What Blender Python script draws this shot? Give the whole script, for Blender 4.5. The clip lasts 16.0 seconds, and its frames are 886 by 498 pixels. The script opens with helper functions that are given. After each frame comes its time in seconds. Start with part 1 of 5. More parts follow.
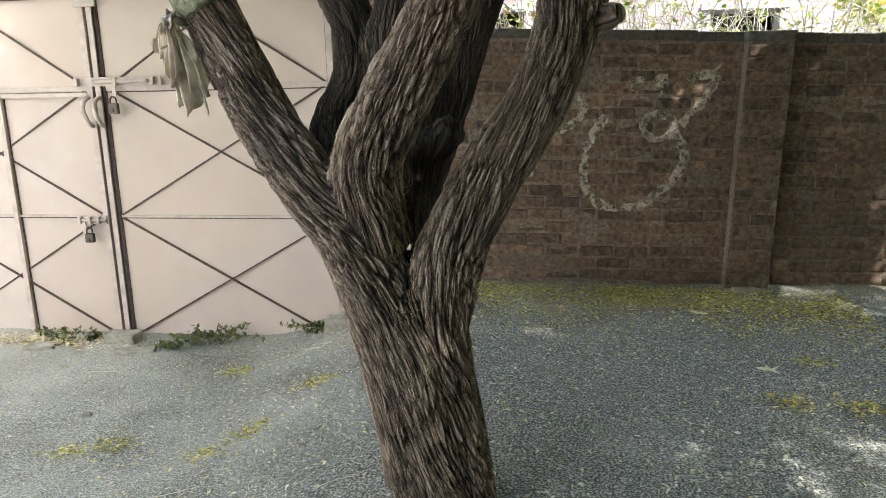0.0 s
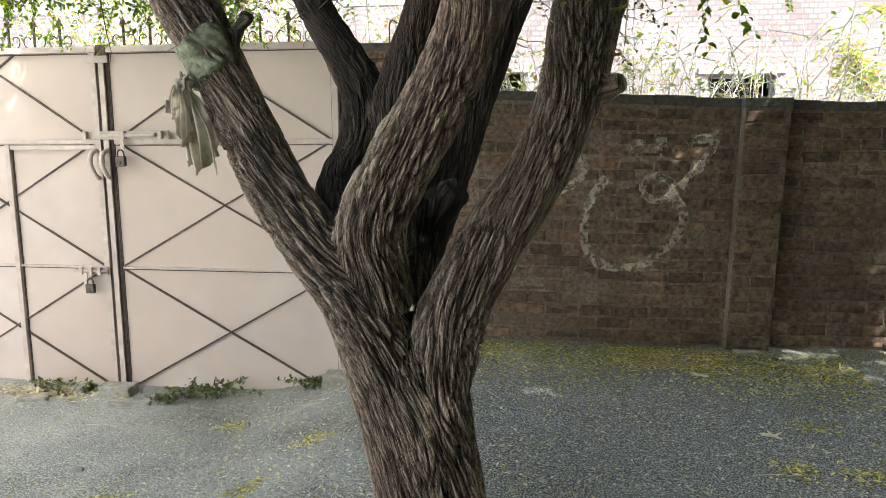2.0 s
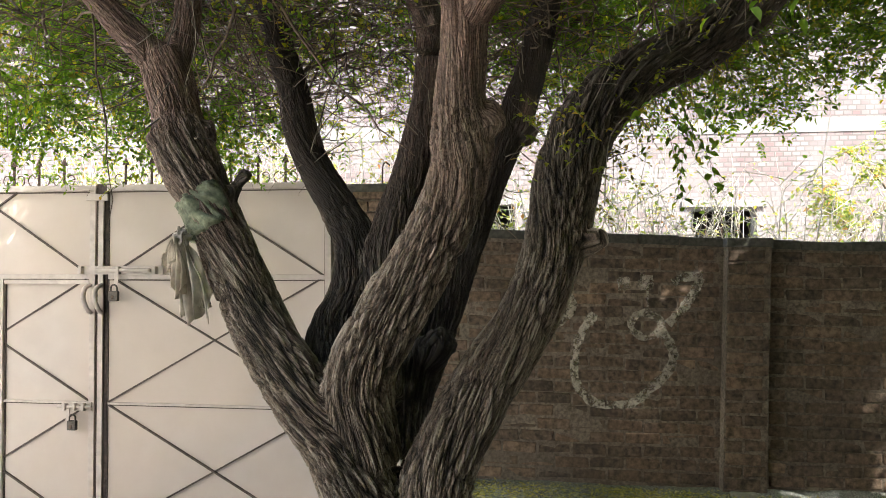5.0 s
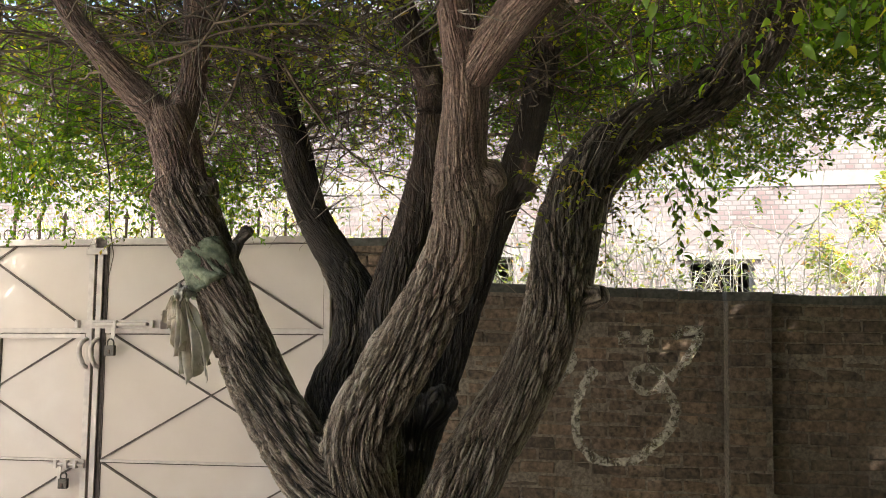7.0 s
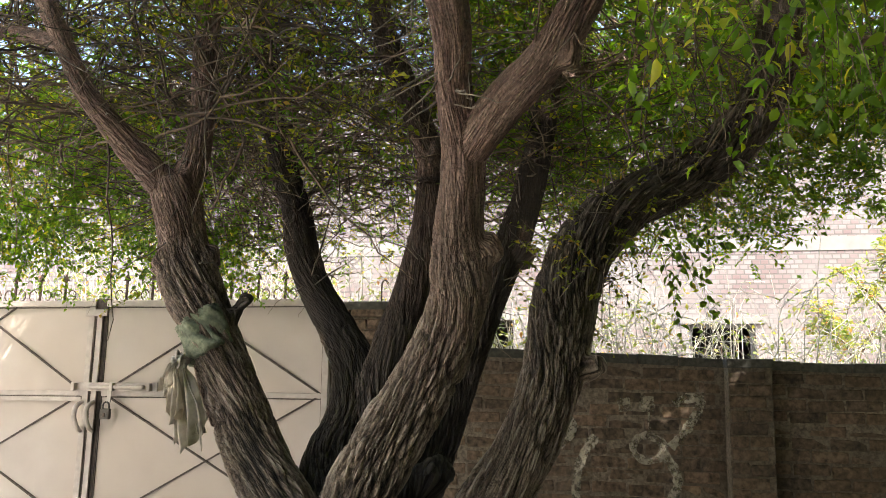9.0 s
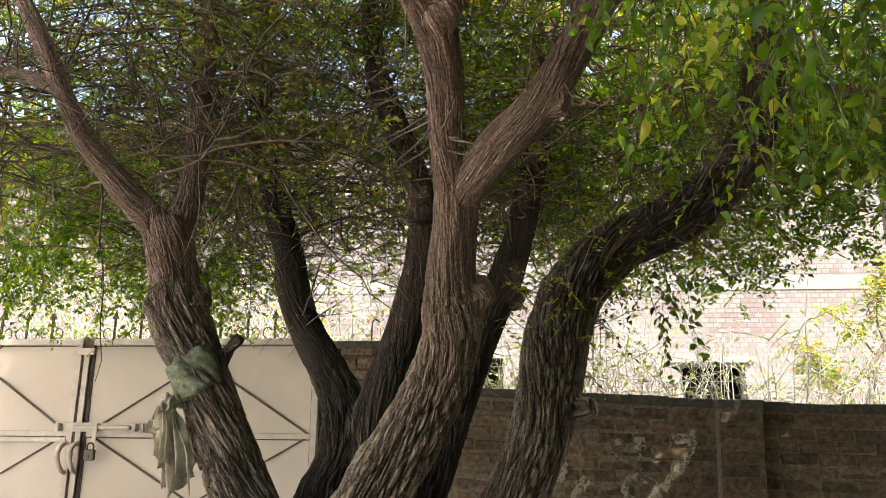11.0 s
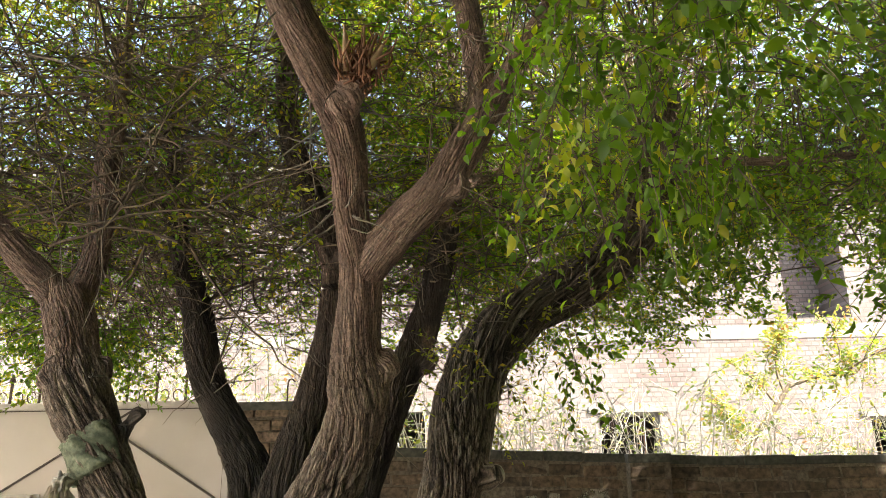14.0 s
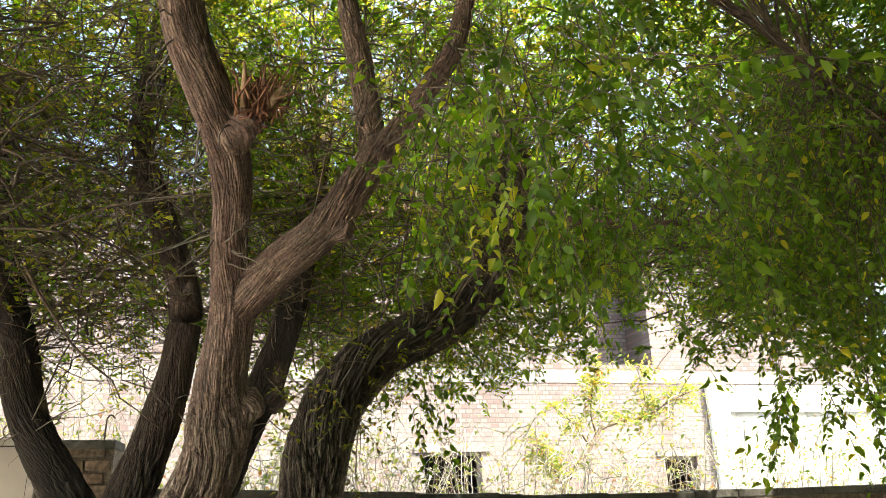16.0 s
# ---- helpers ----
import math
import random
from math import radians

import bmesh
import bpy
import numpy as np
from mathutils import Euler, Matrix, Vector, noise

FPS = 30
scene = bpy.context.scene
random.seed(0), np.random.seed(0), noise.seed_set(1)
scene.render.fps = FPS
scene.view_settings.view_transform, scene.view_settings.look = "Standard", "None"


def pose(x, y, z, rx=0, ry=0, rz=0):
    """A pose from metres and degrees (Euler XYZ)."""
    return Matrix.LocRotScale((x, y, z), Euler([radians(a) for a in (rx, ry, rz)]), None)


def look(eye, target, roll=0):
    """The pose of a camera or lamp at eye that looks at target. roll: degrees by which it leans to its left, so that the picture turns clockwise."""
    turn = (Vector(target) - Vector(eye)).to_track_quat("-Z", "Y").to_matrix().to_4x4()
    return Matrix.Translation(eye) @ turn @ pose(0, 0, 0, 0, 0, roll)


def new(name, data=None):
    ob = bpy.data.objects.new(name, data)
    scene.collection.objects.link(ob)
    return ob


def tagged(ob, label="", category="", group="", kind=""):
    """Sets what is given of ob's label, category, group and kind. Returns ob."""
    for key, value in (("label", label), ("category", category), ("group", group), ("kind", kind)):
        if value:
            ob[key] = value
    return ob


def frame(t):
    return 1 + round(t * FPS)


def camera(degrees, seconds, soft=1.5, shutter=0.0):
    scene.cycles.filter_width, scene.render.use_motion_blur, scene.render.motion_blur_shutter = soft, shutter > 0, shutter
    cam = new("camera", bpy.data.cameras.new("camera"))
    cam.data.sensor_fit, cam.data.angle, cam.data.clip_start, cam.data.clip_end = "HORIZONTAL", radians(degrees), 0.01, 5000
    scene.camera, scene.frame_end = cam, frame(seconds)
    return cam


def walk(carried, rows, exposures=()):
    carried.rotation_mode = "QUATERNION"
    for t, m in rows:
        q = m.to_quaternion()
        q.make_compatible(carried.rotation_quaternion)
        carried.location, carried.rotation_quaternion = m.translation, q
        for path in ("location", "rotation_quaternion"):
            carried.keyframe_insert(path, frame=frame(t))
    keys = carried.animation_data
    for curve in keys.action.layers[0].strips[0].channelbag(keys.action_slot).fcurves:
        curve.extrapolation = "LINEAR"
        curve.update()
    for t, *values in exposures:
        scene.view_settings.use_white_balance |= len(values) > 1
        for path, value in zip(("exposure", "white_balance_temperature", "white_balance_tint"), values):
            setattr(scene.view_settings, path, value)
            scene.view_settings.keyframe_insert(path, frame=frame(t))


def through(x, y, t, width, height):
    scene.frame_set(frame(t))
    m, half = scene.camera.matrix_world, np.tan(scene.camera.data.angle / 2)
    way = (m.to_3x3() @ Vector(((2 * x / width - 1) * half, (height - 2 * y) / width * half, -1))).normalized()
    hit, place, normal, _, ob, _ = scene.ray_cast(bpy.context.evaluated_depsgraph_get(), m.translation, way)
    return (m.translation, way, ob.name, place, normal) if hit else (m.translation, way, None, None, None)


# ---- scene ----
cam = camera(63.6, 16.0, soft=0.5)
PATH = [
    (0, (0.64, -0.217, 1.402), (0.369, 1.713, 0.952), -1.2),
    (0.5, (0.638, -0.222, 1.418), (0.376, 1.721, 1.024), -0.6),
    (1, (0.632, -0.233, 1.42), (0.367, 1.718, 1.065), -0.0),
    (1.5, (0.635, -0.232, 1.426), (0.372, 1.722, 1.089), -0.4),
    (2, (0.629, -0.227, 1.431), (0.359, 1.731, 1.127), -0.2),
    (2.5, (0.63, -0.227, 1.441), (0.364, 1.738, 1.185), -0.2),
    (3, (0.633, -0.227, 1.454), (0.384, 1.749, 1.264), -0.0),
    (3.5, (0.636, -0.236, 1.474), (0.384, 1.745, 1.364), 0.2),
    (4, (0.637, -0.242, 1.487), (0.385, 1.742, 1.44), 0.2),
    (4.5, (0.643, -0.246, 1.505), (0.406, 1.739, 1.523), 0.2),
    (4.7, (0.645, -0.256, 1.519), (0.395, 1.728, 1.545), -0.0),
    (7, (0.634, -0.262, 1.543), (0.391, 1.715, 1.724), 0.0),
    (7.5, (0.632, -0.268, 1.547), (0.387, 1.706, 1.754), 0.0),
    (8, (0.634, -0.264, 1.551), (0.392, 1.709, 1.777), -0.0),
    (8.5, (0.641, -0.277, 1.557), (0.394, 1.685, 1.857), 0.3),
    (9, (0.647, -0.289, 1.569), (0.404, 1.666, 1.917), 0.4),
    (11.3, (0.642, -0.309, 1.589), (0.444, 1.625, 2.059), 0.4),
    (11.5, (0.642, -0.306, 1.594), (0.474, 1.627, 2.081), 0.3),
    (12, (0.66, -0.319, 1.602), (0.522, 1.604, 2.133), 0.5),
    (12.5, (0.708, -0.334, 1.613), (0.606, 1.586, 2.165), -0.1),
    (13, (0.752, -0.356, 1.627), (0.602, 1.566, 2.159), -0.6),
    (13.5, (0.765, -0.373, 1.624), (0.627, 1.546, 2.172), -0.1),
    (14, (0.704, -0.371, 1.641), (0.701, 1.543, 2.219), -1.1),
    (14.5, (0.619, -0.387, 1.633), (0.714, 1.512, 2.251), -1.2),
    (15, (0.579, -0.409, 1.636), (0.737, 1.472, 2.294), 0.0),
    (15.5, (0.572, -0.404, 1.646), (0.883, 1.445, 2.342), -0.7),
    (16, (0.569, -0.413, 1.648), (1.034, 1.416, 2.312), -1.9),
]
walk(cam, [(t, look(eye, target, roll)) for t, eye, target, roll in PATH], [(0.0, 2.85, 6400, 4), (2.0, 2.75, 6400, 4), (4.0, 2.65, 6500, 4), (7.0, 2.55, 6800, 4), (9.0, 2.45, 6900, 4), (11.5, 2.6, 7300, 3), (13.0, 2.7, 7500, 3), (16.0, 2.7, 7500, 2)])


# ---------------------------------------------------------------- light
SUN_FROM = Vector((0.48, -0.40, 0.78)).normalized()
world = bpy.data.worlds.new("sky")
scene.world = world
world.use_nodes = True
wn = world.node_tree
sky = wn.nodes.new("ShaderNodeTexSky")
sky.sky_type, sky.sun_disc = "NISHITA", False
sky.sun_elevation = math.asin(SUN_FROM.z)
sky.sun_rotation = math.atan2(SUN_FROM.x, SUN_FROM.y)
sky.dust_density = 5.0
wn.links.new(sky.outputs[0], wn.nodes["Background"].inputs[0])
wn.nodes["Background"].inputs[1].default_value = 0.15
sun = new("sun", bpy.data.lights.new("sun", "SUN"))
sun.data.energy, sun.data.angle, sun.data.color = 3.0, radians(0.53), (1.0, 0.975, 0.945)
sun.matrix_world = look(SUN_FROM * 20, (0, 0, 0))


# ---------------------------------------------------------------- materials
def material(name, rough=0.8, metal=0.0):
    m = bpy.data.materials.new(name)
    m.use_nodes = True
    b = m.node_tree.nodes["Principled BSDF"]
    b.inputs["Roughness"].default_value, b.inputs["Metallic"].default_value = rough, metal
    return m, m.node_tree, b


def node(nt, kind, **inputs):
    n = nt.nodes.new(kind)
    for key, value in inputs.items():
        n.inputs[key.replace("_", " ")].default_value = value
    return n


def ramp(nt, fac, stops):
    r = nt.nodes.new("ShaderNodeValToRGB")
    while len(r.color_ramp.elements) < len(stops):
        r.color_ramp.elements.new(0.5)
    for e, (at, c) in zip(r.color_ramp.elements, stops):
        e.position, e.color = at, (*c, 1) if len(c) == 3 else c
    nt.links.new(fac, r.inputs[0])
    return r.outputs[0]


def noise_tex(nt, scale, detail=4.0, stretch=None, attribute=None, rough=0.55):
    n = node(nt, "ShaderNodeTexNoise", Scale=scale, Detail=detail, Roughness=rough)
    if attribute:
        src = nt.nodes.new("ShaderNodeAttribute")
        src.attribute_name = attribute
        out = src.outputs["Vector"]
    else:
        out = nt.nodes.new("ShaderNodeNewGeometry").outputs["Position"]
    if stretch:
        mp = nt.nodes.new("ShaderNodeMapping")
        mp.inputs["Scale"].default_value = stretch
        nt.links.new(out, mp.inputs[0])
        out = mp.outputs[0]
    nt.links.new(out, n.inputs["Vector"])
    return n.outputs[0]


def mix(nt, fac, a, b, mode="MIX"):
    n = nt.nodes.new("ShaderNodeMix")
    n.data_type, n.blend_type = "RGBA", mode
    for sock, v in ((n.inputs[0], fac), (n.inputs[6], a), (n.inputs[7], b)):
        if isinstance(v, (int, float)):
            sock.default_value = v
        elif isinstance(v, tuple):
            sock.default_value = (*v, 1)
        else:
            nt.links.new(v, sock)
    return n.outputs[2]


def bump(nt, bsdf, height, strength, distance):
    n = node(nt, "ShaderNodeBump", Strength=strength, Distance=distance)
    nt.links.new(height, n.inputs["Height"])
    nt.links.new(n.outputs[0], bsdf.inputs["Normal"])


def rough_material(name, dark, light, scale, big=1.2, rough=0.85, bump_mm=2.0, per=None, blotch=0.5, metal=0.0, fine=6.0, bloom=None):
    """A weathered surface: two colours in grain and in wide blotches, with fine relief."""
    m, nt, b = material(name, rough, metal)
    g = noise_tex(nt, scale, 6)
    col = ramp(nt, g, [(0.3, dark), (0.7, light)])
    wide = noise_tex(nt, big, 3)
    col = mix(nt, ramp(nt, wide, [(0.35, (blotch,) * 3), (0.65, (0, 0, 0))]), col, dark)
    if per:
        src = nt.nodes.new("ShaderNodeObjectInfo").outputs["Random"] if per == "object" else nt.nodes.new("ShaderNodeNewGeometry").outputs["Random Per Island"]
        col = mix(nt, 1.0, col, ramp(nt, src, [(0.0, (0.62, 0.62, 0.62)), (0.5, (0.95, 0.93, 0.9)), (1.0, (1.25, 1.2, 1.12))]), "MULTIPLY")
    if bloom:
        col = mix(nt, ramp(nt, noise_tex(nt, 7, 6, None, None, 0.7), [(0.52, (0, 0, 0)), (0.72, (0.55, 0.55, 0.55))]), col, bloom)
    nt.links.new(col, b.inputs["Base Color"])
    bump(nt, b, noise_tex(nt, scale * fine / 3, 8), 0.6, bump_mm / 1000)
    return m


def leaf_material(name, stops, through=0.45, rough=0.45):
    m, nt, b = material(name, rough)
    rnd = nt.nodes.new("ShaderNodeNewGeometry").outputs["Random Per Island"]
    col = ramp(nt, rnd, stops)
    col = mix(nt, 0.35, col, ramp(nt, noise_tex(nt, 1.6, 3), [(0.3, (0.45, 0.5, 0.4)), (0.7, (1.3, 1.25, 1.0))]), "MULTIPLY")
    nt.links.new(col, b.inputs["Base Color"])
    tr = nt.nodes.new("ShaderNodeBsdfTranslucent")
    nt.links.new(mix(nt, 1.0, col, (1.5, 1.6, 0.7), "MULTIPLY"), tr.inputs[0])
    ms = nt.nodes.new("ShaderNodeMixShader")
    ms.inputs[0].default_value = through
    nt.links.new(b.outputs[0], ms.inputs[1])
    nt.links.new(tr.outputs[0], ms.inputs[2])
    nt.links.new(ms.outputs[0], nt.nodes["Material Output"].inputs[0])
    return m


BRICK = rough_material("old_brick", (0.043, 0.029, 0.020), (0.245, 0.163, 0.115), 28, 1.3, 0.92, 5, "object", 0.55, bloom=(0.20, 0.147, 0.108))
BRICK_JOINED = rough_material("old_brick_joined", (0.043, 0.029, 0.020), (0.245, 0.163, 0.115), 28, 1.3, 0.92, 5, "island", 0.55, bloom=(0.20, 0.147, 0.108))
MORTAR = rough_material("dirty_mortar", (0.07, 0.052, 0.038), (0.27, 0.21, 0.16), 45, 2.0, 0.95, 4, None, 0.7)
CEMENT = rough_material("weathered_cement", (0.04, 0.036, 0.03), (0.12, 0.11, 0.092), 30, 2.2, 0.95, 4, None, 0.6)
PAINTED = rough_material("pink_beige_gate_paint", (0.47, 0.40, 0.37), (0.58, 0.505, 0.47), 3.5, 0.9, 0.55, 0.4, None, 0.5, fine=12)
BAR_PAINT = rough_material("rust_stained_bar_paint", (0.035, 0.022, 0.017), (0.13, 0.09, 0.075), 40, 3, 0.7, 1.0, None, 0.5)
FRAME_PAINT = rough_material("worn_frame_paint", (0.40, 0.33, 0.295), (0.60, 0.51, 0.465), 14, 2.5, 0.6, 0.8, None, 0.6)
RUST = rough_material("rusted_iron", (0.045, 0.028, 0.02), (0.14, 0.085, 0.06), 60, 9, 0.75, 1.0, None, 0.4, 0.3)
LOCK_METAL = rough_material("dull_lock_metal", (0.05, 0.045, 0.04), (0.13, 0.10, 0.085), 70, 12, 0.5, 0.6, None, 0.4, 0.6)
STONE = rough_material("dusty_stone", (0.16, 0.155, 0.14), (0.34, 0.33, 0.30), 25, 5, 0.95, 5, "island", 0.4)
PEBBLE = rough_material("pebbles", (0.10, 0.10, 0.09), (0.72, 0.71, 0.66), 60, 4, 0.9, 1, "island", 0.2)
FABRIC = rough_material("faded_green_fabric", (0.055, 0.06, 0.035), (0.33, 0.335, 0.22), 45, 14, 0.9, 4, None, 0.6)
RAG = rough_material("dirty_plastic_strips", (0.40, 0.335, 0.28), (0.78, 0.69, 0.60), 30, 16, 0.6, 2, "island", 0.5)
WOOD_PALE = rough_material("broken_heartwood", (0.25, 0.13, 0.07), (0.5, 0.33, 0.2), 50, 8, 0.8, 3, None, 0.4)
WOOD_RED = rough_material("reddish_torn_wood", (0.12, 0.045, 0.027), (0.34, 0.16, 0.095), 50, 8, 0.85, 2, "island", 0.4)
TWIG = rough_material("grey_brown_twig", (0.045, 0.030, 0.021), (0.25, 0.175, 0.12), 30, 3, 0.9, 1, "island", 0.4)
DRY_TWIG = rough_material("bleached_dry_twig", (0.36, 0.335, 0.30), (0.62, 0.60, 0.56), 20, 2, 0.9, 1, "island", 0.3)
PALE_BARK = rough_material("pale_thin_bark", (0.10, 0.075, 0.055), (0.24, 0.19, 0.15), 30, 4, 0.9, 2, None, 0.4)
CONCRETE = rough_material("pale_concrete", (0.17, 0.156, 0.153), (0.24, 0.226, 0.222), 6, 0.8, 0.9, 2, None, 0.4)
WHITEWASH = rough_material("whitewashed_plaster", (0.66, 0.67, 0.66), (0.80, 0.81, 0.80), 5, 0.7, 0.85, 2, None, 0.4)
PLASTER = rough_material("grey_plaster", (0.26, 0.275, 0.275), (0.36, 0.375, 0.375), 5, 0.7, 0.85, 2, None, 0.4)
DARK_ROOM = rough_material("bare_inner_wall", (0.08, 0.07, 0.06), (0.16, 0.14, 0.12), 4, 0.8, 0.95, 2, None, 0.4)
LIME = rough_material("faded_white_paint", (0.30, 0.255, 0.205), (0.54, 0.47, 0.38), 40, 6, 0.95, 2, None, 0.4)

# tan blotches in the gate paint's colour stand in for shade and bounced light
shade_nt = PAINTED.node_tree
shade_b = shade_nt.nodes["Principled BSDF"]
shade_tinted = mix(shade_nt, ramp(shade_nt, noise_tex(shade_nt, 0.55, 4), [(0.40, (0, 0, 0)), (0.62, (0.6, 0.6, 0.6))]), shade_b.inputs["Base Color"].links[0].from_socket, (0.46, 0.355, 0.285))
shade_nt.links.new(shade_tinted, shade_b.inputs["Base Color"])
GREEN = leaf_material("green_leaves", [(0.0, (0.062, 0.12, 0.012)), (0.55, (0.13, 0.22, 0.020)), (0.9, (0.205, 0.285, 0.027)), (0.97, (0.44, 0.38, 0.03))], 0.62)
OLIVE = leaf_material("olive_leaves", [(0.0, (0.09, 0.105, 0.015)), (0.6, (0.22, 0.225, 0.027)), (0.9, (0.36, 0.31, 0.042)), (0.96, (0.38, 0.22, 0.045))], 0.62)
YELLOWING = leaf_material("yellowing_leaves", [(0.0, (0.10, 0.17, 0.04)), (0.5, (0.26, 0.29, 0.09)), (0.85, (0.45, 0.40, 0.14)), (0.97, (0.42, 0.18, 0.08))])
YELLOW = leaf_material("yellow_leaves", [(0.0, (0.16, 0.24, 0.03)), (0.5, (0.36, 0.36, 0.04)), (1.0, (0.52, 0.44, 0.05))], 0.5)
FALLEN = leaf_material("fallen_leaves", [(0.0, (0.12, 0.115, 0.03)), (0.35, (0.36, 0.32, 0.06)), (0.7, (0.62, 0.53, 0.10)), (1.0, (0.74, 0.68, 0.42))], 0.1, 0.7)
DRY_LEAF = leaf_material("dry_tan_leaf", [(0.0, (0.46, 0.37, 0.26)), (1.0, (0.78, 0.70, 0.56))], 0.15, 0.7)
WEED = leaf_material("dusty_weed_leaves", [(0.0, (0.07, 0.09, 0.04)), (0.7, (0.15, 0.175, 0.085)), (1.0, (0.26, 0.25, 0.13))], 0.3, 0.7)


def bark_cracks(nt, across, along, wander):
    """Distance to the cracks between long, braided bark plates."""
    src = nt.nodes.new("ShaderNodeAttribute")
    src.attribute_name = "bark"
    bend = node(nt, "ShaderNodeTexNoise", Scale=11.0, Detail=2.0)
    mp = nt.nodes.new("ShaderNodeMapping")
    mp.inputs["Scale"].default_value = (1, 1, 0.35)
    nt.links.new(src.outputs["Vector"], mp.inputs[0])
    nt.links.new(mp.outputs[0], bend.inputs["Vector"])
    add = nt.nodes.new("ShaderNodeVectorMath")
    add.operation = "MULTIPLY_ADD"
    nt.links.new(bend.outputs["Color"], add.inputs[0])
    add.inputs[1].default_value = (wander, wander, wander * 2)
    nt.links.new(src.outputs["Vector"], add.inputs[2])
    m2 = nt.nodes.new("ShaderNodeMapping")
    m2.inputs["Scale"].default_value = (1, 1, along / across)
    nt.links.new(add.outputs[0], m2.inputs[0])
    vo = node(nt, "ShaderNodeTexVoronoi", Scale=across)
    vo.feature = "DISTANCE_TO_EDGE"
    nt.links.new(m2.outputs[0], vo.inputs["Vector"])
    return vo.outputs["Distance"]


def bark_material():
    m, nt, b = material("furrowed_bark", 0.92)
    grain = noise_tex(nt, 70, 5, (1, 1, 0.05), "bark", 0.6)
    col = ramp(nt, grain, [(0.30, (0.12, 0.083, 0.059)), (0.50, (0.245, 0.180, 0.134)), (0.70, (0.42, 0.33, 0.258))])
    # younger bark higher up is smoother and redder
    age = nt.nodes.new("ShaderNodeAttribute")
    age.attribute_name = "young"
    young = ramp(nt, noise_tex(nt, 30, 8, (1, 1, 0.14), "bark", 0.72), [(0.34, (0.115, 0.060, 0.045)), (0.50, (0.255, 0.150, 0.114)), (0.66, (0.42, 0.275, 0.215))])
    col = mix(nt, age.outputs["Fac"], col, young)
    wide = noise_tex(nt, 6, 3, None, "bark")
    col = mix(nt, ramp(nt, wide, [(0.42, (0, 0, 0)), (0.70, (0.5, 0.5, 0.5))]), col, (0.15, 0.098, 0.072))
    scale_grain = noise_tex(nt, 150, 7, (1, 1, 0.6), None, 0.75)
    col = mix(nt, 1.0, col, ramp(nt, scale_grain, [(0.36, (0.45, 0.43, 0.42)), (0.52, (1.0, 1.0, 1.0)), (0.66, (1.4, 1.38, 1.35))]), "MULTIPLY")
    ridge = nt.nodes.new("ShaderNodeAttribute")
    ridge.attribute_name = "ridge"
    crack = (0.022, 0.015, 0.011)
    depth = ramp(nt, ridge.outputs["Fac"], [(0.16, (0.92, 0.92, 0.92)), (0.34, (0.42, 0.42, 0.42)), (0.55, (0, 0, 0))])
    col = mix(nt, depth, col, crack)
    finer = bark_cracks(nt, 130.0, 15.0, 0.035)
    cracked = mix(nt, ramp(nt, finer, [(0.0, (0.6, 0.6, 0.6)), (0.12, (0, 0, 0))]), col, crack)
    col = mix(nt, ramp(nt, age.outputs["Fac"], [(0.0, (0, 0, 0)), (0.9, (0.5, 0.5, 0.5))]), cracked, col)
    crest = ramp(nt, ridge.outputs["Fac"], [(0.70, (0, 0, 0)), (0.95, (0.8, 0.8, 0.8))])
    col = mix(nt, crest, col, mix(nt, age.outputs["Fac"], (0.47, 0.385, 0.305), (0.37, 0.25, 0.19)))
    # black tone of the back limbs: damp bark and their shade painted together
    damp_shade = nt.nodes.new("ShaderNodeAttribute")
    damp_shade.attribute_name = "damp_shade"
    col = mix(nt, ramp(nt, damp_shade.outputs["Fac"], [(0.0, (0, 0, 0)), (1.0, (0.86, 0.86, 0.86))]), col, (0.020, 0.014, 0.010))
    nt.links.new(col, b.inputs["Base Color"])
    fibre = noise_tex(nt, 210, 6, (1, 1, 0.09), "bark", 0.7)
    high = nt.nodes.new("ShaderNodeMath")
    high.operation = "MULTIPLY_ADD"
    nt.links.new(ramp(nt, finer, [(0.0, (0, 0, 0)), (0.3, (1, 1, 1))]), high.inputs[0])
    high.inputs[1].default_value = 0.7
    nt.links.new(fibre, high.inputs[2])
    bump(nt, b, high.outputs[0], 1.0, 0.009)
    return m


def ground_material():
    m, nt, b = material("dusty_gravel_ground", 0.95)
    grain = noise_tex(nt, 105, 6, rough=0.8)
    stones = ramp(nt, grain, [(0.41, (0.028, 0.027, 0.023)), (0.50, (0.132, 0.130, 0.114)), (0.60, (0.58, 0.57, 0.505))])
    lit_dust = ramp(nt, noise_tex(nt, 105, 6, rough=0.8), [(0.36, (0.20, 0.20, 0.18)), (0.50, (0.49, 0.485, 0.44)), (0.64, (0.80, 0.79, 0.73))])
    # dusty drive with painted-in light towards the gate, dark littered gravel towards the wall
    pos = nt.nodes.new("ShaderNodeSeparateXYZ")
    nt.links.new(nt.nodes.new("ShaderNodeNewGeometry").outputs["Position"], pos.inputs[0])
    lean = nt.nodes.new("ShaderNodeMath")
    lean.operation = "MULTIPLY_ADD"
    nt.links.new(pos.outputs["X"], lean.inputs[0])
    lean.inputs[1].default_value = -0.10
    nt.links.new(noise_tex(nt, 1.3, 6), lean.inputs[2])
    cover = ramp(nt, lean.outputs[0], [(0.46, (0.05, 0.05, 0.05)), (0.82, (0.62, 0.62, 0.62))])
    col = mix(nt, cover, stones, lit_dust)
    nt.links.new(col, b.inputs["Base Color"])
    bump(nt, b, noise_tex(nt, 105, 6, rough=0.75), 1.0, 0.012)
    return m


